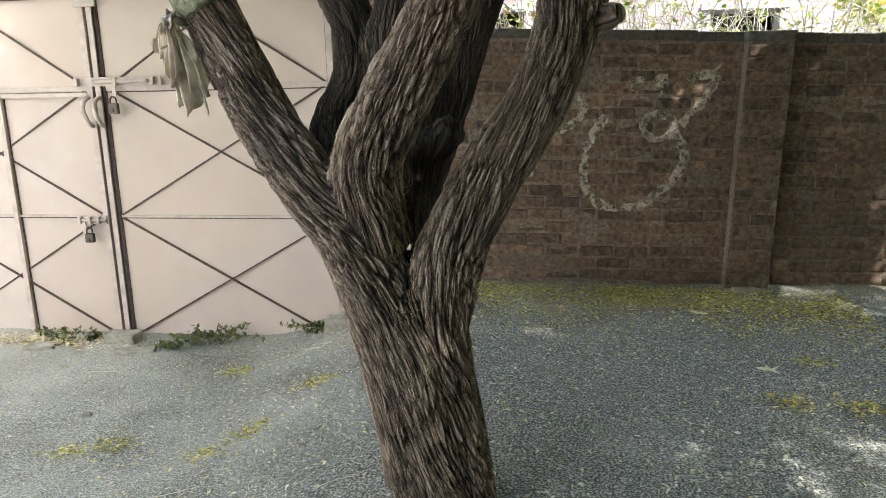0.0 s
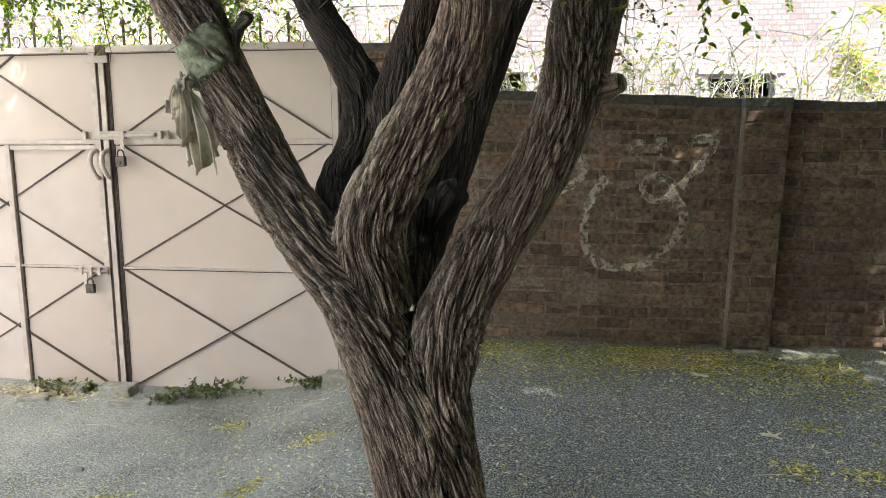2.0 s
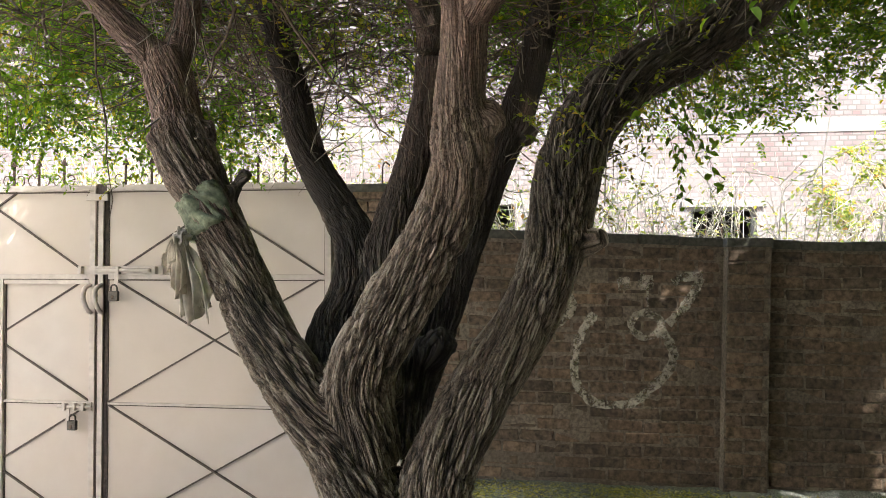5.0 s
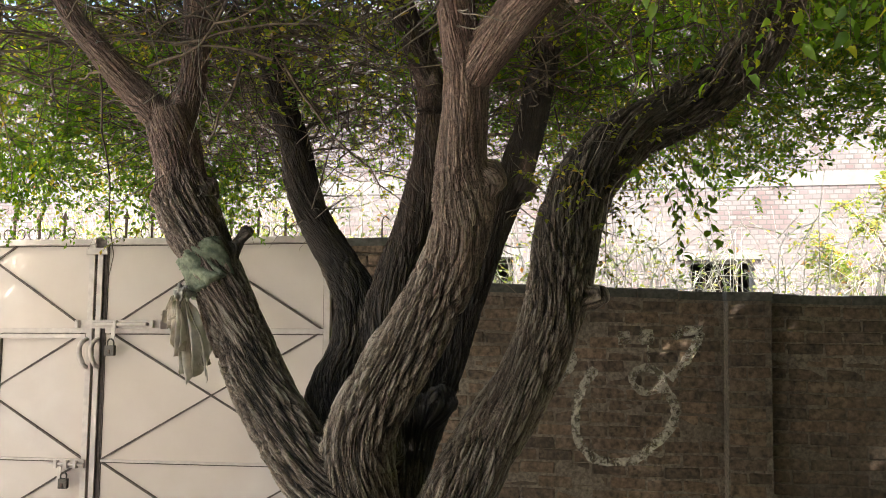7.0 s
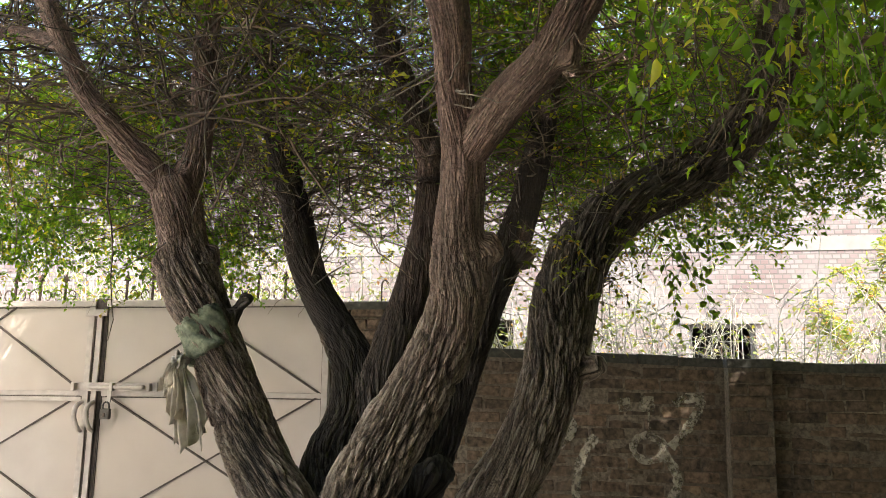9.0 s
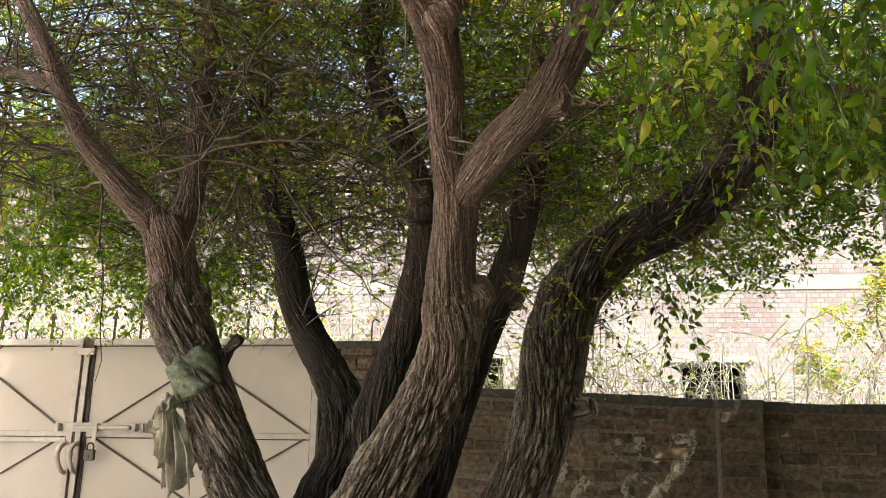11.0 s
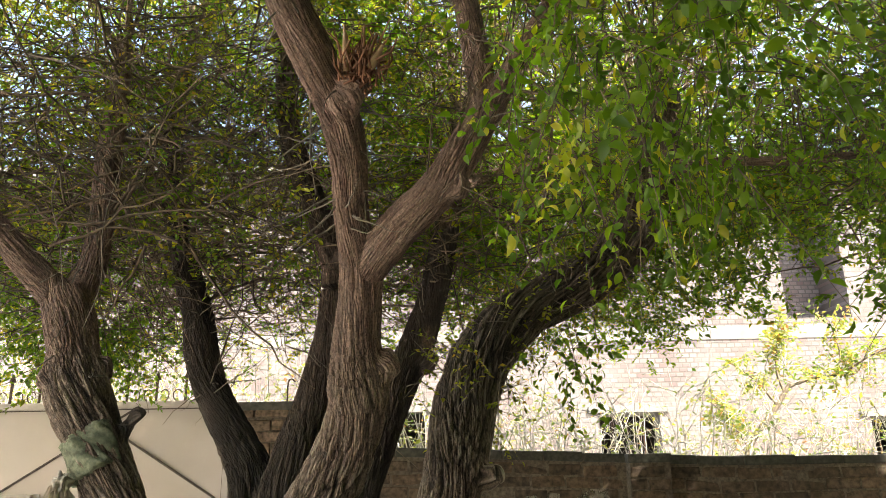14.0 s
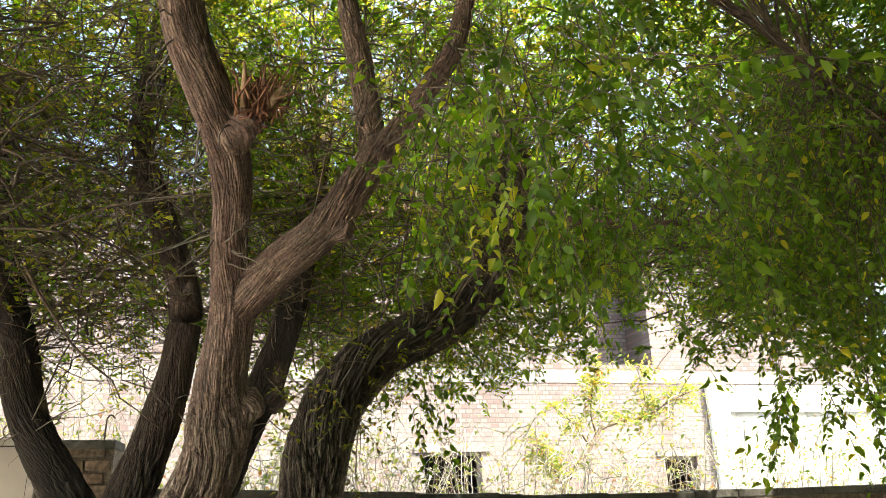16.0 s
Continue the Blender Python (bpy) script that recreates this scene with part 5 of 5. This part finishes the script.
# ---------------------------------------------------------------- wrapped cloth and strips on the left limb
def cloth_wrap():
    wrap = thing("cloth_wrap", "faded green cloth tied round the limb with torn strips hanging", "rag")
    ax = AXIS[(AXIS[:, 14] == 1) & (AXIS[:, 2] > 1.54) & (AXIS[:, 2] < 1.88)]
    fine = np.linspace(0, len(ax) - 1, 64)
    ax = np.stack([np.interp(fine, np.arange(len(ax)), c) for c in ax.T], 1)
    n, sides = len(ax), 96
    ang = np.arange(sides) * 2 * np.pi / sides
    ring = ax[:, None, 7:10] * np.cos(ang)[None, :, None] + ax[:, None, 10:13] * np.sin(ang)[None, :, None]
    p = ax[:, None, :3] + ring * ax[:, None, 3:4]
    # draped over the front and outer side, slipping lower on the outside
    front = smoothstep(-0.25, 0.35, ring @ np.array([-0.42, -0.90, 0.0]))
    height = p[..., 2] - 0.55 * (p[..., 0] + 0.44) + 0.012 * value_noise(p * 30, 53)
    drape = front * smoothstep(1.615, 1.635, height) * smoothstep(1.805, 1.785, height)
    girth = ang[None, :] * ax[:, 3:4]
    s1, s2 = 0.8 * girth + 0.6 * p[..., 2], 0.8 * p[..., 2] - 0.6 * girth
    folds = np.abs(value_noise(np.stack([s1 * 70, s2 * 13, 0 * s1], -1) + 3, 51))
    crumple = 0.024 * (0.4 - folds) + 0.012 * value_noise(np.stack([s1 * 24, s2 * 24, 0 * s1], -1), 52)
    p = ax[:, None, :3] + ring * (ax[:, None, 3:4] - 0.022 + drape[..., None] * (0.030 + crumple[..., None]))
    i, j = np.meshgrid(np.arange(n - 1), np.arange(sides), indexing="ij")
    j2 = (j + 1) % sides
    f = np.stack([i * sides + j, i * sides + j2, (i + 1) * sides + j2, (i + 1) * sides + j], -1).reshape(-1, 4)
    link("band", from_arrays("band", p.reshape(-1, 3), f), FABRIC, wrap, "", True)
    # gathered torn sheets: tied at the top, fanning out into folds
    for k, (x0, x1, drop, w0, w1, y) in enumerate(((-0.497, -0.452, 0.25, 0.020, 0.105, 1.955), (-0.512, -0.495, 0.17, 0.014, 0.060, 1.945), (-0.490, -0.425, 0.21, 0.012, 0.050, 1.975), (-0.515, -0.532, 0.085, 0.016, 0.050, 1.950))):
        t, u = np.linspace(0, 1, 34)[:, None], np.linspace(-1, 1, 41)[None, :]
        torn = 1 + 0.16 * value_noise(np.stack([u * 3.2 + k, 0 * u, 0 * u], -1), 81 + k) + 0.07 * value_noise(np.stack([u * 11 + k, 0 * u, 0 * u], -1), 85 + k)
        wide = w0 + (w1 - w0) * np.sin(np.pi / 2 * np.clip(t * 1.15, 0, 1)) * (1 - 0.25 * t * t)
        crease = np.sin(u * (7 + 2 * k) + 2.5 * t + 1.3 * k) + 0.5 * np.sin(u * 17 + 4 * t)
        bag = 0.022 * np.sin(np.pi * t) if k == 3 else 0.0 * t
        cx = x0 + (x1 - x0) * t + wide * u * 0.5 + 0.006 * crease * t
        cy = y + (0.004 + 0.014 * t) * crease - bag * (1 - u * u)
        cz = 1.60 - drop * t * torn + 0.010 * np.sin(9 * t + 3 * u + k)
        v = np.stack([cx, cy, cz], -1).reshape(-1, 3)
        i, j = np.meshgrid(np.arange(33), np.arange(40), indexing="ij")
        a = (i * 41 + j).ravel()
        link("strip", from_arrays("strip", v, np.stack([a, a + 1, a + 42, a + 41], 1)), RAG, wrap, "crumpled dirty plastic sheet", True)
    bm = bmesh.new()
    bmesh.ops.create_icosphere(bm, subdivisions=4, radius=1)
    for v in bm.verts:
        q = v.co.copy()
        v.co = Vector((-0.505 + q.x * 0.020, 1.965 + q.y * 0.020, 1.60 + q.z * 0.034)) + q * (0.020 * noise.noise(q * 2.3) + 0.014 * abs(noise.noise(q * 5.5)))
    part("knot", bm, RAG, wrap, "", True)


cloth_wrap()
splint = thing("broken_branch_end", "splintered reddish wood of a snapped branch on the limb", "branch stub")
for k in range(110):
    a = np.array([0.522 + rng.normal(0, 0.022), 1.07 + rng.normal(0, 0.022), 2.50 + rng.uniform(-0.03, 0.04)])
    b = a + np.array([rng.normal(0.008, 0.026), rng.normal(0, 0.026), rng.uniform(0.01, 0.085)])
    r = 0.0032
    if k == 0:
        a, b, r = np.array([0.492, 1.05, 2.49]), np.array([0.488, 1.03, 2.60]), 0.008
    if k == 1:
        a, b, r = np.array([0.545, 1.05, 2.50]), np.array([0.575, 1.03, 2.545]), 0.010
    v, f = tubes(np.array([[(*a, r), (*(a * 0.5 + b * 0.5 + rng.normal(0, 0.012 if k > 1 else 0.002, 3)), r * 0.9), (*b, r * 0.4)]]), 5)
    link("splinter", from_arrays("splinter", v, f), WOOD_PALE if k < 2 else WOOD_RED, splint)

# ---------------------------------------------------------------- things on the ground
def scatter_leaves(count, sampler, size, mat, name, label, category):
    p = sampler(count)
    z = ground_height(p[:, 0], p[:, 1]) + rng.uniform(0.002, 0.012, count)
    base = np.column_stack([p, z])
    way = unit(np.column_stack([rng.normal(size=(count, 2)), rng.normal(0.1, 0.2, count)]))
    up = unit(rng.normal(0, 0.35, (count, 3)) + np.array([0, 0, 1.0]))
    L = size * rng.uniform(0.5, 1.4, count)
    v, f = leaf_arrays(base, way, up, L, L * rng.uniform(0.3, 0.55, count))
    tagged(link(name, from_arrays(name, v, f), mat), label, category, kind="stuff")


def drift(n):
    """Leaves blown along the foot of the wall."""
    x = rng.uniform(-0.1, 2.6, n * 3)
    y = 4.78 - np.abs(rng.normal(0, 0.45, n * 3)) - 0.25 * smoothstep(1.2, 2.0, x) * rng.uniform(0, 1, n * 3)
    ok = value_noise(np.stack([x * 2.2, y * 2.2, x * 0], -1), 61) > rng.uniform(-0.75, 0.45, n * 3)
    ok &= (y < 4.70) | (x < 1.9)
    return np.stack([x, y], 1)[ok][:n]


dp = drift(8000)
scatter_leaves(len(dp), lambda n: dp, 0.022, FALLEN, "fallen_leaf_drift", "drift of yellow-green fallen leaflets along the wall foot", "leaves")


def strewn(n):
    return np.stack([rng.uniform(-4.0, 4.5, n), rng.uniform(-0.5, 4.65, n)], 1)


scatter_leaves(5200, strewn, 0.018, FALLEN, "strewn_leaves", "small dry leaflets strewn over the gravel", "leaves")


def clumps(n):
    """Little heaps of yellow leaves."""
    spots = np.array([(-1.35, 4.0), (-0.58, 3.32), (-0.78, 2.87), (-1.58, 2.96), (-0.96, 2.73), (-1.78, 2.87), (2.3, 4.18), (2.06, 2.9), (1.76, 2.91), (2.0, 3.42)])
    k = rng.integers(0, len(spots), n)
    return spots[k] + rng.normal(0, 1, (n, 2)) * np.array([0.06, 0.045])


def strewn_right(n):
    return np.stack([rng.uniform(-1.6, 4.2, n), rng.uniform(0.6, 4.6, n)], 1)


scatter_leaves(3200, strewn_right, 0.024, DRY_LEAF, "strewn_dry_leaves", "pale dry leaflets strewn over the dark gravel", "leaves")
scatter_leaves(1300, clumps, 0.024, FALLEN, "leaf_clumps", "small heaps of yellow fallen leaves on gravel", "leaves")


def pebbles(count, lo, hi, name):
    oct_v = np.array([(1, 0, 0), (-1, 0, 0), (0, 1, 0), (0, -1, 0), (0, 0, 1), (0, 0, -1)], float)
    oct_f = np.array([(0, 2, 4), (2, 1, 4), (1, 3, 4), (3, 0, 4), (2, 0, 5), (1, 2, 5), (3, 1, 5), (0, 3, 5)])
    p = np.stack([rng.uniform(-4.0, 4.5, count), rng.uniform(-0.5, 4.7, count)], 1)
    r = rng.uniform(lo, hi, (count, 1, 1)) * rng.uniform(0.6, 1.3, (count, 1, 3)) * np.array([1, 1, 0.6])
    a = rng.uniform(0, 6.28, count)
    v = oct_v[None] * r + rng.normal(0, 0.12, (count, 6, 3)) * r
    x, y = v[..., 0] * np.cos(a)[:, None] - v[..., 1] * np.sin(a)[:, None], v[..., 0] * np.sin(a)[:, None] + v[..., 1] * np.cos(a)[:, None]
    z = ground_height(p[:, 0], p[:, 1])
    v = np.stack([x + p[:, :1], y + p[:, 1:], v[..., 2] + z[:, None] + 0.001], -1).reshape(-1, 3)
    f = (oct_f[None] + np.arange(count)[:, None, None] * 6).reshape(-1, 3)
    tagged(link(name, from_arrays(name, v, f), PEBBLE), "loose grey and pale gravel chips on the ground", "gravel", kind="stuff")


pebbles(34000, 0.003, 0.0085, "gravel")
pebbles(5000, 0.006, 0.013, "gravel")


def dry_leaf(x, y, size, lobes, turn):
    """A curled, lobed leaf lying on the ground."""
    lf = thing("dry_leaf", "large curled tan dry leaf lying on the gravel", "leaf", "dry leaves")
    bm = bmesh.new()
    z0 = float(ground_height(x, y)) + 0.006
    c = bm.verts.new((x, y, z0 + 0.004))
    rim = []
    m = lobes * 4
    for i in range(m):
        a = turn + 2 * math.pi * i / m
        r = size * (0.35 + 0.65 * (0.5 + 0.5 * math.cos(lobes * (a - turn))) ** 1.5)
        rim.append(bm.verts.new((x + r * math.cos(a), y + r * math.sin(a), z0 + 0.35 * r * (0.5 + 0.5 * math.sin(3 * a + 1)))))
    for i in range(m):
        bm.faces.new((c, rim[i], rim[(i + 1) % m]))
    part("blade", bm, DRY_LEAF, lf)
    v, f = one_tube([(x, y, z0 + 0.004, 0.0018), (x - size * 0.7, y - size * 0.3, z0 + 0.01, 0.0014), (x - size * 1.2, y - size * 0.35, z0 + 0.004, 0.001)], 5, 0.02)
    link("stalk", from_arrays("stalk", v, f), DRY_LEAF, lf)


dry_leaf(1.77, 3.28, 0.062, 5, 0.4)
dry_leaf(1.62, 4.17, 0.052, 4, 1.2)
dry_leaf(2.28, 4.20, 0.06, 5, 2.0)


def weed(x, y, h, n):
    """A low dusty weed by the gate."""
    wd = thing("weed", "low dusty green weed growing at the foot of the gate", "weed", "weeds at the gate")
    z = float(ground_height(x, y)) - 0.01
    a = np.tile(np.array([x, y, z]), (n, 1)) + rng.normal(0, 0.02, (n, 3)) * np.array([1, 1, 0])
    b = a + np.stack([rng.normal(0, h * 0.9, n), rng.normal(-0.04, h * 0.35, n), rng.uniform(0.4, 1.0, n) * h], 1)
    t = np.linspace(0, 1, 6)[None, :, None]
    c = a[:, None] + (b - a)[:, None] * t
    c[:, :, 2] += 0.25 * h * np.sin(np.pi * t[:, :, 0])
    v, f = tubes(np.concatenate([c, np.broadcast_to(0.0028 * (1.2 - t), (n, 6, 1))], 2), 4)
    link("stem_mass", from_arrays("stem_mass", v, f), WEED, wd)
    base = c[:, 2:].reshape(-1, 3).repeat(4, 0) + rng.normal(0, 0.006, (n * 16, 3))
    way = unit(rng.normal(size=base.shape) + np.array([0, -0.2, 0.2]))
    L = rng.uniform(0.022, 0.05, len(base))
    v, f = leaf_arrays(base, way, unit(rng.normal(0, 0.4, base.shape) + np.array([0, 0, 1])), L, L * 0.55)
    link("leaves", from_arrays("leaves", v, f), WEED, wd)


for x, y, h, n in ((-1.72, 4.56, 0.15, 12), (-1.92, 4.52, 0.13, 10), (-2.05, 4.42, 0.08, 7), (-1.02, 4.6, 0.12, 9), (-3.0, 4.56, 0.11, 8), (-2.75, 4.6, 0.08, 6)):
    weed(x, y, h, n)


def stone(x, y, sx, sy, sz, turn, label):
    st = thing("stone", label, "stone", "stones at the gate")
    bm = bmesh.new()
    add_box(bm, -sx / 2, sx / 2, -sy / 2, sy / 2, -0.04, sz, 0.012)
    bmesh.ops.subdivide_edges(bm, edges=bm.edges, cuts=2, use_grid_fill=True)
    for v in bm.verts:
        v.co += noise.noise_vector(v.co * 14 + Vector((x, y, 0))) * 0.014 + noise.noise_vector(v.co * 37) * 0.006
    bmesh.ops.transform(bm, matrix=pose(x, y, float(ground_height(x, y)), 0, 0, turn), verts=bm.verts)
    part("block", bm, STONE, st)


stone(-2.50, 4.55, 0.24, 0.14, 0.07, 3, "dusty broken kerb stone at the gate foot")
stone(-2.30, 4.36, 0.30, 0.07, 0.025, 8, "flat dusty stone slab lying by the gate")
stone(-0.74, 4.50, 0.26, 0.14, 0.07, -6, "worn brick-sized stone block beside the pier")
stone(-0.62, 4.66, 0.24, 0.13, 0.11, 12, "worn brick-sized stone block beside the pier")
stone(-0.95, 4.66, 0.10, 0.08, 0.05, 30, "small dusty stone at the gate foot")
stone(-3.05, 4.36, 0.20, 0.12, 0.03, 20, "flat dusty stone slab lying by the gate")
stone(-1.95, 3.27, 0.06, 0.04, 0.022, 15, "small dark clod lying on the dusty gravel")
stone(2.02, 4.66, 0.16, 0.07, 0.02, 0, "small dusty stone at the pilaster foot")

heap = rng.normal(0, 1, (420, 2)) * np.array([0.22, 0.07]) + np.array([-3.1, 4.5])
scatter_leaves(420, lambda n: heap, 0.05, DRY_LEAF, "dry_leaf_heap", "heap of pale dry leaves at the gate foot", "leaves")
straw_n = 90
sp = np.stack([rng.uniform(-3.5, 3.5, straw_n), rng.uniform(1.5, 4.6, straw_n)], 1)
sp[:22] = np.array([-0.85, 4.15]) + rng.normal(0, 1, (22, 2)) * np.array([0.14, 0.07])
sd = rng.uniform(0, 6.28, straw_n)
sl = rng.uniform(0.08, 0.26, straw_n)
tt = np.linspace(-0.5, 0.5, 5)
sx = sp[:, :1] + np.cos(sd)[:, None] * sl[:, None] * tt + rng.normal(0, 0.004, (straw_n, 5))
sy = sp[:, 1:] + np.sin(sd)[:, None] * sl[:, None] * tt + rng.normal(0, 0.004, (straw_n, 5))
sv = np.stack([sx, sy, ground_height(sx, sy) + 0.005, np.full_like(sx, 0.0018)], -1)
tagged(link("dry_straws", from_arrays("dry_straws", *tubes(sv, 4)), DRY_TWIG), "thin dry straws and twigs lying on gravel", "straw", kind="stuff")

# ---------------------------------------------------------------- painted marks on the wall
def lime_material():
    m = LIME
    nt = m.node_tree
    tr = nt.nodes.new("ShaderNodeBsdfTransparent")
    ms = nt.nodes.new("ShaderNodeMixShader")
    nt.links.new(ramp(nt, noise_tex(nt, 22, 8, None, None, 0.78), [(0.36, (0.05, 0.05, 0.05)), (0.58, (0.82, 0.82, 0.82))]), ms.inputs[0])
    nt.links.new(tr.outputs[0], ms.inputs[1])
    nt.links.new(nt.nodes["Principled BSDF"].outputs[0], ms.inputs[2])
    nt.links.new(ms.outputs[0], nt.nodes["Material Output"].inputs[0])


lime_material()


def stroke(points, width):
    """A brushed stroke on the wall's face, through places (x, z)."""
    s = spline([(x, 0, z, width / 2) for x, z in points], 0.012)
    t = unit(np.gradient(s[:, :3], axis=0))
    nrm = np.stack([-t[:, 2], np.zeros(len(t)), t[:, 0]], 1)
    wob = 1 + 0.25 * value_noise(s[:, :3] * 35, 71)
    across = np.linspace(-1, 1, 5)
    v = s[:, None, :3] + nrm[:, None] * (s[:, 3] * wob)[:, None, None] * across[:, None]
    v[..., 1] = WALL_Y - 0.0185
    i, j = np.meshgrid(np.arange(len(s) - 1), np.arange(4), indexing="ij")
    a = (i * 5 + j).ravel()
    ob = link("stroke", from_arrays("stroke", v.reshape(-1, 3), np.stack([a, a + 1, a + 6, a + 5], 1)), LIME, marks)
    ob.visible_shadow = False


scrap = thing("paper_scrap", "small torn white paper scrap caught in the tree fork", "paper")
grid = np.linspace(-1, 1, 7)
SX, SY = np.meshgrid(grid, grid)
sv = np.stack([0.232 + 0.006 * SX + 0.004 * SY, 1.94 + 0.004 * value_noise(np.stack([SX * 1.7, SY * 1.7, 0 * SX], -1), 91), 0.905 + 0.010 * SY + 0.003 * value_noise(np.stack([SX * 2, SY * 2, 0 * SX], -1), 92)], -1).reshape(-1, 3)
si, sj = np.meshgrid(np.arange(6), np.arange(6))
sa = (sj * 7 + si).ravel()
link("sheet", from_arrays("sheet", sv, np.stack([sa, sa + 1, sa + 8, sa + 7], 1)), RAG, scrap)

marks = thing("painted_marks", "faded white brush strokes painted on the brick wall", "wall paint")
stroke([(1.265, 1.425), (1.27, 1.38), (1.275, 1.335)], 0.085)
stroke([(1.425, 1.44), (1.42, 1.39), (1.425, 1.335)], 0.10)
stroke([(1.43, 1.33), (1.432, 1.26), (1.43, 1.19)], 0.014)
stroke([(1.60, 1.385), (1.66, 1.42), (1.73, 1.43), (1.80, 1.435)], 0.06)
stroke([(1.785, 1.42), (1.74, 1.32), (1.66, 1.20), (1.565, 1.10)], 0.06)
stroke([(1.42, 1.18), (1.51, 1.13), (1.50, 1.04), (1.40, 1.01), (1.32, 1.07), (1.34, 1.15), (1.42, 1.18)], 0.05)
stroke([(1.51, 1.08), (1.60, 0.91), (1.56, 0.77), (1.44, 0.65), (1.31, 0.55), (1.07, 0.55), (0.95, 0.67), (0.93, 0.82), (0.97, 1.01), (1.07, 1.17)], 0.062)
stroke([(0.75, 1.22), (0.85, 1.30), (0.92, 1.24), (0.86, 1.13), (0.70, 1.06)], 0.06)
stroke([(0.65, 1.01), (0.61, 0.90), (0.54, 0.75)], 0.05)

# ---------------------------------------------------------------- bricks of the wall and pier
lay(wall, 0.18, 1.92, WALL_Y, 0.0, WALL_TOP - 0.06)
lay(pilaster, 1.925, 2.205, PILASTER_Y, 0.0, WALL_TOP - 0.06, lean=0.027)
far_bricks = []
lay(wall, -0.36, 0.18, WALL_Y, -0.42, WALL_TOP - 0.06, far_bricks)
lay(wall, 2.22, 8.0, WALL_Y, 0.0, WALL_TOP - 0.06, far_bricks)
join_bricks("bricks", far_bricks, wall)
lay(pier, -0.77, -0.362, 4.75, -0.45, 2.03, settled=False)
